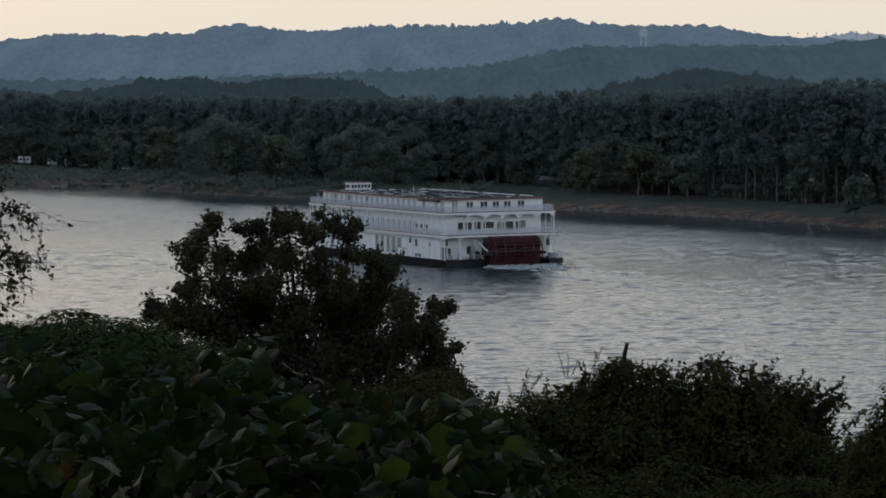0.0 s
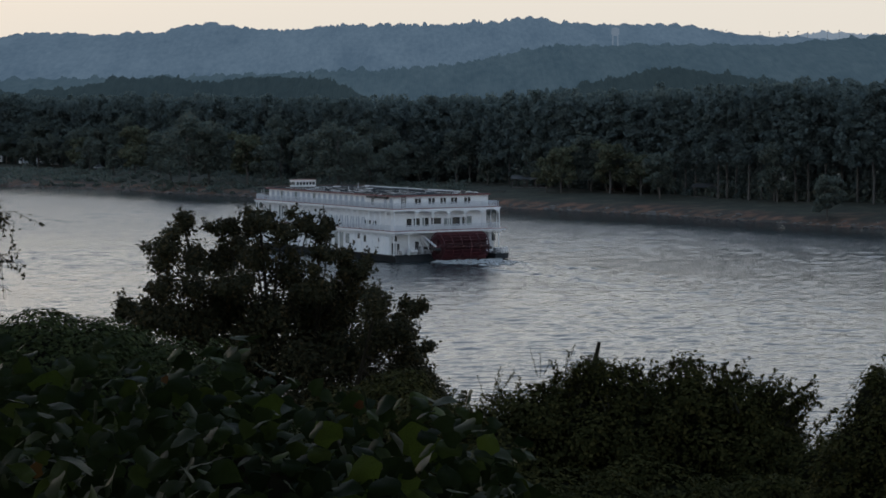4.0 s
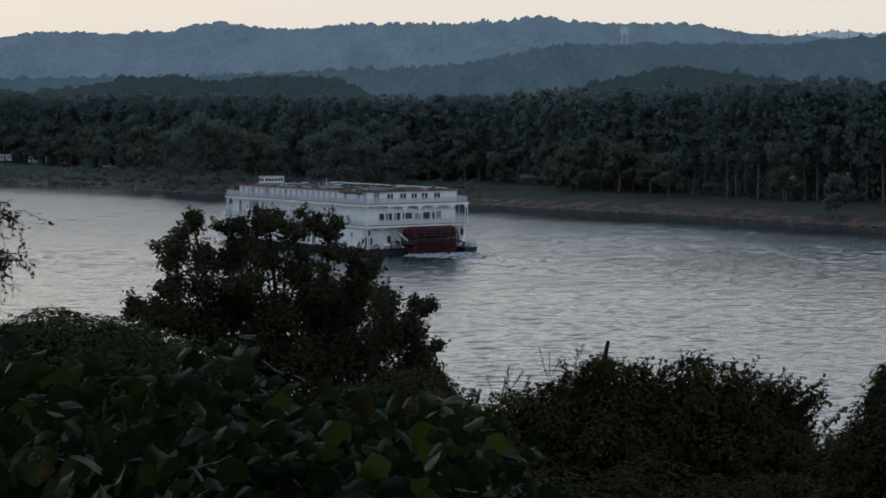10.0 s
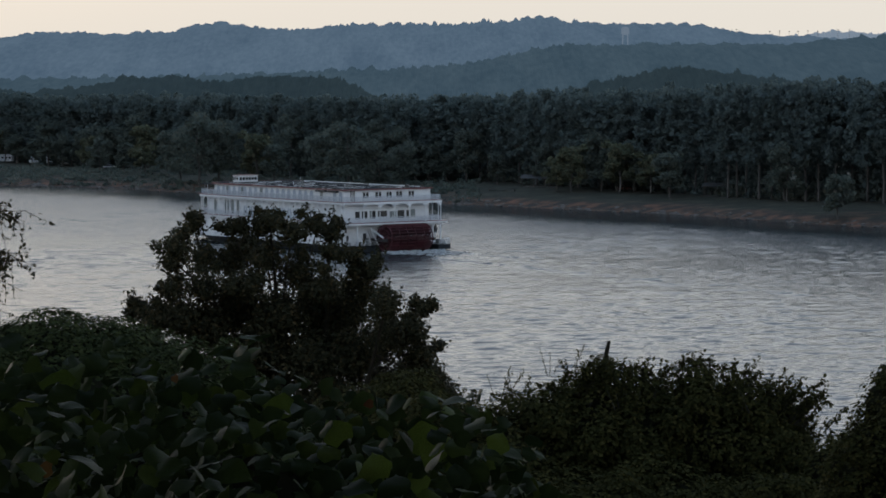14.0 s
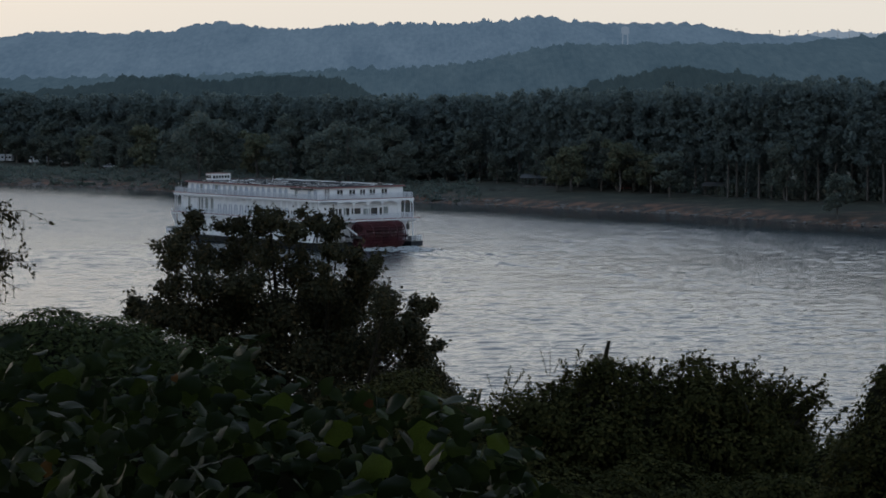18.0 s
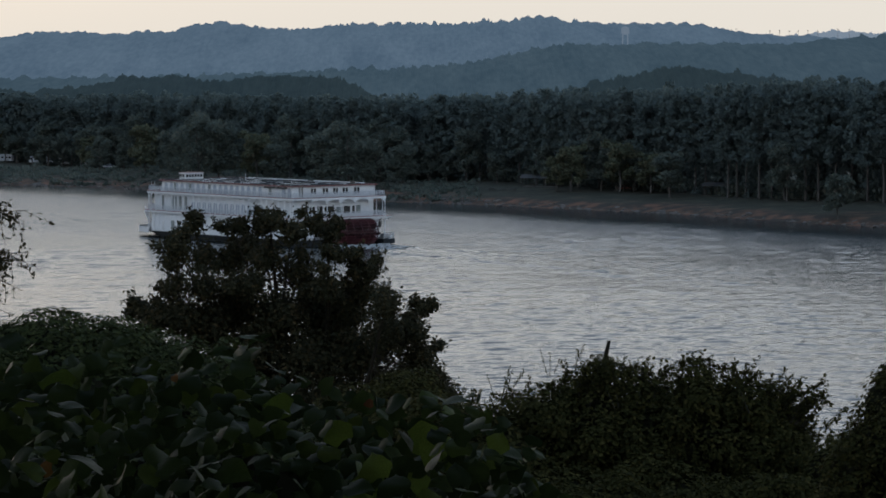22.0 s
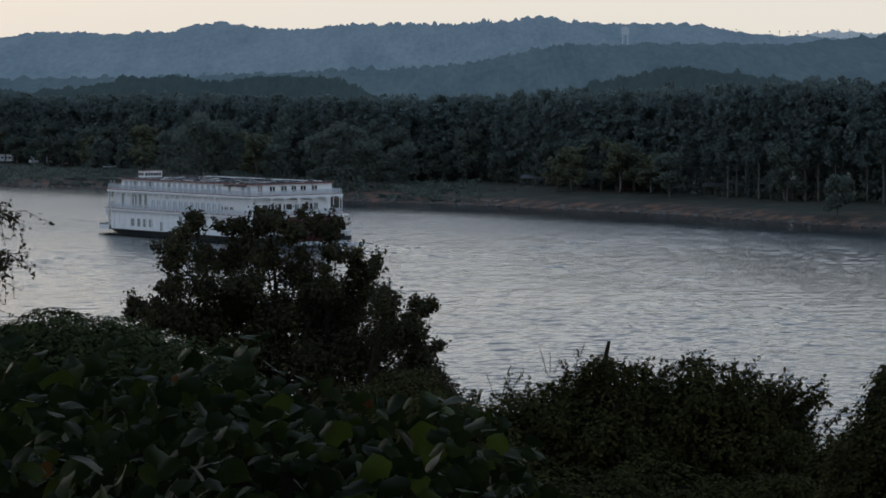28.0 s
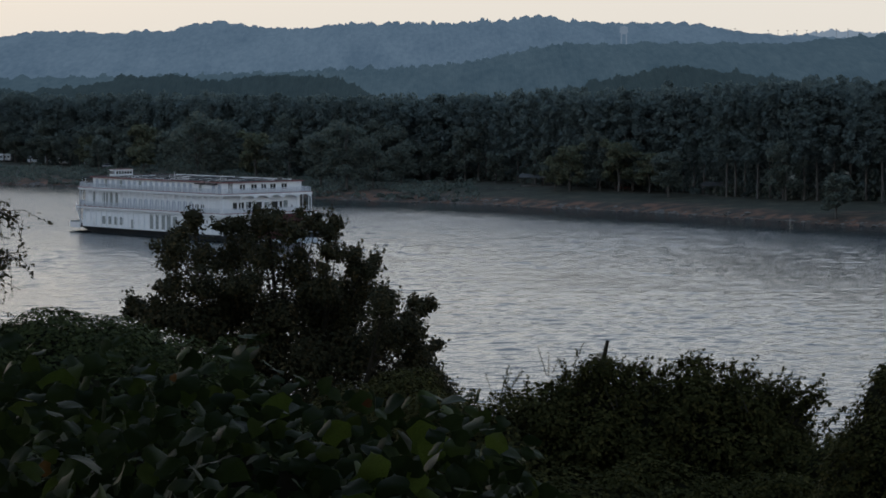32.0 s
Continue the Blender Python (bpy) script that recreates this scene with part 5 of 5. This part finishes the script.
# the vine-covered bank before the camera
def bank(x, y):
    z = 32.06 + 0.03 * (y - 8) - 0.03 * (x + 1.8) - 0.20 * smooth(-0.95, -0.45, x)
    z = z - 0.8 * smooth(0.15, 1.0, x - 0.02 * (y - 11)) - 1.4 * smooth(12.2, 15.0, y)
    z = z + 0.07 * np.sin(x * 3.1 + y * 1.3) + 0.05 * np.sin(x * 7 - y * 4.1) + 0.03 * np.sin(11 * x + 3 * y)
    return z


vine = thing("vine_bank", "broad-leaved climbing vine smothering the bank before the camera", "vines")
bx, by = np.linspace(-4.5, 2.2, 60), np.linspace(4.5, 15.5, 80)
# near-black sheet stands in for the shade between the vine leaves
core = grid_mesh("undergrowth", bx, by, lambda x, y: bank(x, y) - 0.45 - 0.25 * smooth(2.5, 4.5, np.abs(x + 1.2)) - 1.5 * smooth(7, 5, y), GAP_SHADE)
tagged(part("undergrowth", core, None, vine, "near-black sheet painted as shade under the leaves"), kind="stuff")
rng = np.random.default_rng(11)
ONE_LEAF = [mesh_of("leaf", *sh, VINE_ONE) for sh in (LOBED, ROUND, LONG)]
LIME_LEAF = mesh_of("leaf", LOBED[0], LOBED[1], LIME)
RUST_LEAF = mesh_of("leaf", LOBED[0], LOBED[1], RUST)


for me in ONE_LEAF + [LIME_LEAF, RUST_LEAF]:
    me.polygons.foreach_set("use_smooth", [True] * len(me.polygons))


def set_leaf(me, x, y, z, size, face, turn):
    f = Vector(face).normalized()
    q = f.to_track_quat("Z", "Y") @ Euler((0, 0, turn)).to_quaternion()
    part("leaf", me, None, vine, "", Matrix.LocRotScale((x, y, z), q, (size, size, size)))


for i in range(280):
    y = 7.4 + 5.4 * rng.random()
    half = 0.165 * y + 0.15
    x = -half + (half + 0.75) * rng.random()
    f = (rng.normal() * 0.5, -0.42 + rng.normal() * 0.45, 0.75)
    set_leaf(ONE_LEAF[i % 3], x, y, float(bank(x, y)) + 0.02 + 0.08 * rng.random(), 0.068 + 0.05 * rng.random(), f, rng.random() * 6.28)
for x, y, dz, s, me in ((-0.12, 11.0, 0.05, 0.15, LIME_LEAF), (-0.03, 10.9, 0.04, 0.11, LIME_LEAF), (-0.40, 10.9, 0.05, 0.12, LIME_LEAF), (-0.33, 10.3, 0.03, 0.11, LIME_LEAF), (-0.24, 10.0, 0.05, 0.12, LIME_LEAF), (-0.30, 9.6, 0.04, 0.10, LIME_LEAF), (-0.10, 10.2, 0.04, 0.09, LIME_LEAF), (0.10, 9.8, 0.04, 0.10, LIME_LEAF), (0.2, 10.4, 0.05, 0.09, LIME_LEAF), (-0.27, 10.4, 0.05, 0.13, LIME_LEAF), (-0.36, 10.1, 0.02, 0.13, LIME_LEAF), (-0.20, 9.7, 0.0, 0.14, LIME_LEAF),
                        (-0.44, 9.9, 0.04, 0.11, LIME_LEAF), (-0.14, 9.2, 0.02, 0.12, LIME_LEAF), (-0.62, 11.0, 0.1, 0.11, LIME_LEAF), (0.26, 9.1, 0.05, 0.14, LIME_LEAF),
                        (-1.3, 9.0, 0.05, 0.055, RUST_LEAF), (-0.30, 11.6, 0.04, 0.04, RUST_LEAF), (-1.15, 11.6, 0.06, 0.035, RUST_LEAF), (-1.55, 11.3, 0.1, 0.14, LIME_LEAF)):
    set_leaf(me, x, y, float(bank(x, y)) + dz, s, (rng.normal() * 0.3, -0.9, 0.5), rng.random() * 6.28)
n = 9500
y = 5.6 + 8.8 * rng.random(n)
x = -4.2 + 6.0 * rng.random(n)
c = np.stack([x, y, bank(x, y) - 0.42 + 0.46 * rng.random(n) ** 1.2], axis=1)
tagged(part("foliage", leaves("foliage", c, 0.052 + 0.052 * rng.random(n), HEART, VINE, 0.6, rng, np.array([0, -0.45, 0.15])), None, vine), kind="stuff")

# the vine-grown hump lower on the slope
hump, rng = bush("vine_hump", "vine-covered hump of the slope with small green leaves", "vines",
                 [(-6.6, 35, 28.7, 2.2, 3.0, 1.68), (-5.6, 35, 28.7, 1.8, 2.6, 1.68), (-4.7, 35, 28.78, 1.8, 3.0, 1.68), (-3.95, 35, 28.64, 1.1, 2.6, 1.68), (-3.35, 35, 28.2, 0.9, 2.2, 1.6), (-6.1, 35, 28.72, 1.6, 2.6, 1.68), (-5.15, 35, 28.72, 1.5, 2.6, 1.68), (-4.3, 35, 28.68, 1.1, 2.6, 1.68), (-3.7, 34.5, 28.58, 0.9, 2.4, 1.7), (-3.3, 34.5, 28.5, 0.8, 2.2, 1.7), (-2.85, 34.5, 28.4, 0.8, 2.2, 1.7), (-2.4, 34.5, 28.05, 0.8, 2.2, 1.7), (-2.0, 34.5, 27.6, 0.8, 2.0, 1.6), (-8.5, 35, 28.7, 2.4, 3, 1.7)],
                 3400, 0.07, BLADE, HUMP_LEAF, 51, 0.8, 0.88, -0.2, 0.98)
for i in range(16):
    x = -6.2 + 2.5 * rng.random()
    sprig(hump, (x, 35, 30.1), (x + 0.1 * rng.normal(), 35, 30.33 + 0.08 * rng.random()), 9, 0.06, HUMP_LEAF, rng)

# the tree before the river
tree = thing("river_tree", "dark full-leaved tree standing on the slope above the river", "tree")
rng = np.random.default_rng(61)
TX, TY = -3.0, 60.0
clumps = []
for cx_, cz_, r in ((-6.6, 28.5, 0.3), (-6.25, 28.35, 0.45), (-6.05, 29.45, 0.42), (-5.85, 29.0, 0.4), (-5.7, 29.95, 0.45), (-5.55, 30.25, 0.3), (-5.35, 29.6, 0.5), (-5.75, 28.4, 0.6), (-5.2, 29.0, 0.6), (-4.85, 29.3, 0.45),
                    (-4.2, 29.07, 0.48), (-4.45, 29.0, 0.36), (-2.95, 28.65, 0.45), (-4.7, 30.2, 0.32), (-4.45, 29.75, 0.5), (-4.05, 30.3, 0.38), (-3.8, 30.45, 0.3), (-3.9, 29.6, 0.65), (-3.3, 30.2, 0.42), (-2.8, 30.25, 0.3), (-2.5, 30.1, 0.32), (-2.3, 29.75, 0.28),
                    (-3.2, 29.25, 0.6), (-2.5, 29.0, 0.5), (-1.95, 29.5, 0.3), (-1.6, 29.35, 0.36), (-1.75, 28.9, 0.5), (-1.2, 28.75, 0.42), (-0.45, 28.45, 0.26), (-0.6, 28.1, 0.36),
                    (-2.2, 28.4, 0.8), (-1.2, 28.0, 0.7), (-0.55, 27.5, 0.55), (-0.25, 27.0, 0.45), (-0.1, 26.5, 0.6), (-4.6, 28.5, 0.8), (-3.6, 28.3, 0.9), (-5.2, 28.0, 0.8), (-4.2, 27.6, 0.9),
                    (-3.0, 27.4, 0.9), (-1.9, 27.4, 0.9), (-0.9, 26.8, 0.9), (-2.5, 26.5, 1.0), (-4.0, 26.6, 1.0), (-1.4, 26.0, 1.0), (-5.4, 26.9, 0.9), (-3.2, 25.4, 1.2), (-0.6, 25.4, 1.0), (-4.8, 25.6, 1.1),
                    (-2.0, 24.6, 1.2), (-3.8, 24.2, 1.2), (-2.85, 28.2, 0.55), (-2.4, 27.8, 0.6)):
    clumps.append((cx_, TY + rng.normal() * 0.9, cz_, r))
bm = bmesh.new()
base_z = float(land(TX, TY)) - 0.4
fork = Vector((TX, TY, 22.5))
rod(bm, (TX + 0.3, TY, base_z), fork, 0.32, 0.22, 10)
part("trunk", bm, BARK, tree, "dark bark")
for gx in (-5.6, -4.4, -3.2, -2.0, -0.8):
    near_ = [c for c in clumps if abs(c[0] - gx) < 0.65]
    top = max(near_, key=lambda c: c[2])
    mid = fork.lerp(Vector(top[:3]), 0.55) + Vector((0, 0, -0.5))
    bm = bmesh.new()
    rod(bm, fork, mid, 0.14, 0.08, 7)
    rod(bm, mid, top[:3], 0.08, 0.02, 6)
    for c in near_:
        rod(bm, mid.lerp(Vector(top[:3]), rng.random() * 0.7), c[:3], 0.035, 0.01, 5)
    part("limb", bm, STEM, tree)
# small outer sprays that break up the outline
for c in [c for c in clumps if c[2] > 27 and c[3] < 0.62]:
    for _ in range(2):
        a = -0.6 + 4.3 * rng.random()
        k = c[3] * (0.6 + 0.35 * rng.random())
        clumps.append((c[0] + k * math.cos(a), c[1] + 0.3 * rng.normal(), c[2] + k * math.sin(a), 0.13 + 0.09 * rng.random()))
shoots = bmesh.new()
pts, outs, size = [], [], []
for c in clumps:
    n = int((3500 if c[2] > 28.8 else 6200) * c[3] ** 1.8)
    d = np.clip(rng.normal(size=(n, 3)), -2.3, 2.3)
    pts.append(np.array(c[:3]) + d * np.array([0.32, 0.65, 0.305]) * c[3])
    outs.append(d / np.linalg.norm(d, axis=1, keepdims=True))
    size.append(0.058 + 0.052 * rng.random(n))
# thin outer shoots, each with its leaves, that fray the outline
for c in [c for c in clumps if c[2] > 26.8 and c[3] < 0.5]:
    for _ in range(3):
        a = -0.3 + 3.7 * rng.random()
        way = Vector((math.cos(a), 0.3 * rng.normal(), math.sin(a)))
        tip = Vector(c[:3]) + way * (c[3] * 0.6 + 0.06 + 0.14 * rng.random())
        rod(shoots, c[:3], tip, 0.008, 0.003, 4)
        t = rng.random((13, 1)) * 0.75 + 0.3
        pts.append(np.array(c[:3]) + t * np.array(tip - Vector(c[:3])) + rng.normal(size=(13, 3)) * 0.035)
        outs.append(rng.normal(size=(13, 3)))
        size.append(0.05 + 0.045 * rng.random(13))
tagged(part("twigwork", shoots, STEM, tree, "thin outer shoots"), kind="stuff")
p = np.concatenate(pts)
tagged(part("crown", leaves("crown", p, np.concatenate(size), OVAL, TREE_LEAF, 0.7, rng, np.concatenate(outs) + np.array([0, -0.4, 0])), None, tree), kind="stuff")

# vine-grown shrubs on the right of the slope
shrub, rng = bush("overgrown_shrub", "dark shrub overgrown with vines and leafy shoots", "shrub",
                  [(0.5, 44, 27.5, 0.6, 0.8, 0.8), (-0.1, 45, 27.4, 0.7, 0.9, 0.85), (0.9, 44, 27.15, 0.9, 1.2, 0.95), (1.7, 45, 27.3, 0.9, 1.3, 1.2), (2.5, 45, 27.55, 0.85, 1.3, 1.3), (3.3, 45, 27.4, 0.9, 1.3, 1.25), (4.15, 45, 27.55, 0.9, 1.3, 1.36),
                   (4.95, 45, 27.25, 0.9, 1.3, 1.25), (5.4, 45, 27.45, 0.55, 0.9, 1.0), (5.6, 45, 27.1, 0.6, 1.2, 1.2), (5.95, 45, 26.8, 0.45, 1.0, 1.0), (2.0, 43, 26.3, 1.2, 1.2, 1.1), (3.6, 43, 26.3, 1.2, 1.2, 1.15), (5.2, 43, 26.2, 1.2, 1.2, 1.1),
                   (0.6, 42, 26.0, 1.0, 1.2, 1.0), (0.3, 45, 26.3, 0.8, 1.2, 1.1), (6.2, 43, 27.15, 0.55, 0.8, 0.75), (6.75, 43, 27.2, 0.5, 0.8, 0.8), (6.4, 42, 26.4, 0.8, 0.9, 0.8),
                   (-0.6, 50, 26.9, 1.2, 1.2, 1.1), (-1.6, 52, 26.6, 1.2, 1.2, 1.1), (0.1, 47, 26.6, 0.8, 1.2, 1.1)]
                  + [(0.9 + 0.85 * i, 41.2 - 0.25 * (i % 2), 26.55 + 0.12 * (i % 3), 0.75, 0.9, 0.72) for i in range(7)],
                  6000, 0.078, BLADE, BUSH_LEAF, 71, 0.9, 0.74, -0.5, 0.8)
for i in range(34):
    x = 0.5 + 5.7 * rng.random()
    top = 28.0 + 0.68 * float(smooth(0.6, 2.4, x)) - 0.40 * float(smooth(4.6, 6.2, x))
    sprig(shrub, (x, 44.4 + rng.normal() * 0.4, top - 0.5), (x + 0.3 * rng.normal(), 44.5, top + 0.05 + 0.25 * rng.random()), 30, 0.085, BUSH_LEAF, rng, droop=0.12 * rng.random(), shape=OVAL)
# thin upright weed plumes and twigs along the top
for x0, z0, x1, z1, n, sz in ((0.86, 28.34, 0.72, 28.67, 14, 0.030), (0.96, 28.34, 1.10, 28.81, 46, 0.040), (1.00, 28.34, 1.14, 28.76, 30, 0.035), (1.15, 28.54, 1.32, 28.73, 34, 0.038), (1.72, 28.73, 1.58, 29.11, 12, 0.030), (1.75, 28.73, 1.76, 29.04, 10, 0.030), (1.81, 28.78, 1.93, 28.93, 12, 0.030), (2.17, 28.82, 2.23, 29.07, 30, 0.045), (2.23, 29.01, 2.32, 29.18, 12, 0.030), (2.93, 28.78, 2.97, 28.96, 26, 0.040), (3.14, 28.78, 3.22, 28.94, 16, 0.040), (3.28, 28.78, 3.39, 28.96, 16, 0.040), (3.37, 28.73, 3.45, 28.82, 14, 0.040), (2.05, 28.87, 1.99, 28.94, 8, 0.030), (0.29, 28.27, 0.35, 28.44, 26, 0.060), (0.41, 28.27, 0.48, 28.42, 26, 0.060), (0.50, 28.24, 0.54, 28.41, 26, 0.060)):
    sprig(shrub, (x0, 44.5, z0 - 0.1), (x1, 44.5, z1), n + 10, sz, BUSH_LEAF, rng, name="weed_plume", shape=OVAL, thick=0.006)
# arching sprays, their leaflets in two rows
for x0, z0, x1, z1 in ((4.23, 28.68, 3.93, 29.02), (4.18, 28.73, 4.07, 29.07), (4.34, 28.68, 4.20, 29.06), (4.40, 28.73, 4.37, 28.96), (4.52, 28.68, 4.66, 28.87), (4.75, 28.61, 5.18, 28.94), (4.85, 28.57, 5.08, 28.78), (5.03, 28.54, 5.23, 28.73), (5.33, 28.41, 5.64, 28.77), (5.44, 28.41, 5.75, 28.67), (5.54, 28.31, 5.91, 28.65), (5.68, 28.37, 6.26, 28.57), (5.63, 28.27, 6.14, 28.50), (5.77, 28.17, 6.25, 28.39), (5.68, 28.08, 6.04, 28.20), (5.21, 28.41, 5.38, 28.65), (5.91, 27.75, 6.06, 27.99), (6.04, 27.71, 6.12, 27.92)):
    sprig(shrub, (x0 + 0.05 * rng.normal(), 44.5, z0 - 0.12), (x1, 44.5, z1 + 0.05), 46, 0.062, BUSH_LEAF, rng, droop=0.06, shape=OVAL)
bm = rods(((2.60, 45, 28.3), (2.69, 45, 28.9), 0.05, 0.04), ((2.69, 45, 28.9), (2.75, 45, 29.17), 0.04, 0.03))
part("stub", bm, STEM, shrub, "bare broken stub of a branch")
for x0, z0, x1, z1 in ((1.25, 28.1, 1.05, 28.62), (1.4, 28.1, 1.42, 28.72), (1.6, 28.2, 1.75, 28.6), (2.1, 28.5, 1.95, 28.98), (2.3, 28.6, 2.42, 28.95), (3.0, 28.6, 3.1, 28.85), (3.4, 28.6, 3.3, 28.85),
                       (3.9, 28.7, 3.95, 29.0), (4.1, 28.8, 4.4, 29.0), (4.3, 28.8, 4.75, 28.85), (4.9, 28.3, 5.15, 28.8), (5.2, 28.2, 5.4, 28.55), (5.5, 28.1, 5.75, 28.6), (5.8, 28.0, 6.3, 28.55),
                       (5.7, 27.9, 6.2, 28.35), (6.0, 27.6, 6.35, 27.75), (0.5, 27.9, 0.45, 28.3), (0.9, 27.9, 0.8, 28.4), (4.6, 28.5, 5.0, 28.7), (3.6, 28.6, 3.75, 28.9)):
    sprig(shrub, (x0, 44.8, z0), (x1, 44.6, z1 - 0.06), 40, 0.07, BUSH_LEAF, rng, droop=0.05, shape=OVAL)
for i in range(16):
    x = 2.2 + 0.75 * rng.random()
    sprig(shrub, (x, 44.2, 28.35), (x + 0.12 * rng.normal(), 44.2, 28.78 + 0.12 * rng.random()), 30, 0.075, BUSH_LEAF, rng, droop=0.05, shape=OVAL)
for i in range(26):
    x = 4.3 + 1.9 * rng.random()
    top = 28.72 - 0.28 * (x - 4.3)
    sprig(shrub, (x, 44.2, top - 0.45), (x + 0.25 + 0.3 * rng.random(), 44.2, top + 0.16 * rng.random()), 34, 0.07, BUSH_LEAF, rng, droop=0.14 * rng.random(), shape=OVAL)
side, rng = bush("slope_bush", "dark leafy bush at the edge of the slope", "shrub",
                 [(4.45, 30, 28.6, 0.4, 0.7, 0.6), (4.4, 29.5, 27.9, 0.6, 0.8, 0.8), (4.25, 29.5, 28.2, 0.4, 0.6, 0.5), (5.0, 30, 29.75, 0.45, 0.7, 0.6), (4.8, 30, 29.3, 0.42, 0.8, 0.65), (4.6, 30, 28.95, 0.42, 0.8, 0.7), (5.4, 30, 29.2, 0.7, 0.9, 0.8), (4.7, 29.5, 28.2, 0.7, 0.9, 0.8), (5.3, 29.5, 28.3, 0.8, 0.9, 0.8)],
                 6400, 0.055, BLADE, BUSH_LEAF, 72, 0.9, 0.70, -0.5, 0.78)
for i in range(7):
    sprig(side, (4.7 + 0.08 * i, 30, 29.3 + 0.12 * i), (4.4 + 0.09 * i, 30, 29.6 + 0.14 * i), 18, 0.055, BUSH_LEAF, rng)

# the airy tree whose outer twigs reach into view
twig_tree = thing("airy_tree", "slender tree with thin hanging twigs and sparse small leaves", "tree")
rng = np.random.default_rng(81)
gz = float(land(-7.2, 35)) - 0.4
bm = rods(((-7.2, 35, gz), (-7.0, 35, 29.5), 0.14, 0.1), ((-7.0, 35, 29.5), (-6.7, 35, 32.3), 0.1, 0.04))
part("trunk", bm, BARK, twig_tree)
pts = []
for i in range(19):
    z0 = 30.9 + 1.35 * rng.random()
    a = Vector((-6.85, 35 + rng.normal() * 0.2, z0))
    b = Vector((-5.85 + 0.55 * rng.random(), 35 + rng.normal() * 0.3, z0 + rng.normal() * 0.25))
    m_ = a.lerp(b, 0.5) + Vector((0, 0, 0.12))
    bm = rods((a, m_, 0.012, 0.008), (m_, b, 0.008, 0.003), n=5)
    for k in range(6):
        q = m_.lerp(b, 0.15 + 0.85 * rng.random())
        e = q + Vector((0.16 * rng.normal() + 0.06, 0.05 * rng.normal(), -0.16 + 0.17 * rng.normal()))
        rod(bm, q, e, 0.004, 0.002, 4)
        for _ in range(8):
            pts.append(np.array(q.lerp(e, 0.3 + 0.8 * rng.random())) + rng.normal(size=3) * 0.018)
    part("twig", bm, STEM, twig_tree)
p = np.array(pts)
tagged(part("foliage", leaves("foliage", p, 0.04 + 0.04 * rng.random(len(p)), OVAL, TREE_LEAF, 1.0, rng), None, twig_tree), kind="stuff")


# unseen woods added behind and over the camera to shade the vine bank
rng = np.random.default_rng(95)
cs = []
for _ in range(150):
    x, y = -34 + 68 * rng.random(), -3.5 - 22 * rng.random()
    r = 1.6 + 1.6 * rng.random()
    z = 31.5 + r + 15 * rng.random() ** 0.8
    cs.append(shell(rng, 90, (x, y, z), (r * 1.3, r * 1.3, r), 0.5, -0.9))
for _ in range(150):
    x, y = -15 + 30 * rng.random(), -4 + 19 * rng.random()
    r = 1.2 + 0.9 * rng.random()
    cs.append(shell(rng, 90, (x, y, 37.2 + 0.12 * max(0, y) + 4.5 * rng.random()), (r * 1.3, r * 1.3, r), 0.5, -0.9))
cs = np.concatenate(cs)
tagged(new("bluff_woods", leaves("bluff_woods", cs, 0.5 + 0.3 * rng.random(len(cs)), TUFT, TREE_LEAF, 0.9, rng)), "unseen woods added over and behind the lookout to shade the bank", "woods", kind="stuff")


# ---- what moves ----
# seconds, place of the stern on the water, heading
SAIL = [
    (0, 7.30, 506.42, 120.49), (2, 5.04, 512.23, 121.47), (4, 2.70, 517.89, 122.41), (6, 0.30, 523.40, 123.31), (8, -2.16, 528.75, 124.17), (10, -4.70, 533.95, 124.98),
    (12, -7.31, 538.99, 125.76), (14, -9.98, 543.88, 126.49), (16, -12.72, 548.62, 127.18), (18, -15.53, 553.19, 127.83), (20, -18.41, 557.62, 128.44), (22, -21.35, 561.89, 129.01),
    (24, -24.37, 566.01, 129.53), (26, -27.45, 569.97, 130.02), (28, -30.60, 573.78, 130.46), (30, -33.82, 577.43, 130.86), (32, -37.11, 580.93, 131.22),
]


def motions():
    sail = [(t, pose(x, y, 0, 0, 0, h)) for t, x, y, h in SAIL]
    walk(boat, sail)
    walk(foam, sail)
    walk(wake, sail)
    walk(water, [(0, pose(0, 0, 0)), (32, pose(4.5, -3.0, 0))])
    walk(wheel, [(t, pose(WX, -1.1, WZ, 0, 66.0 * t, 0)) for t in range(33)])


motions()
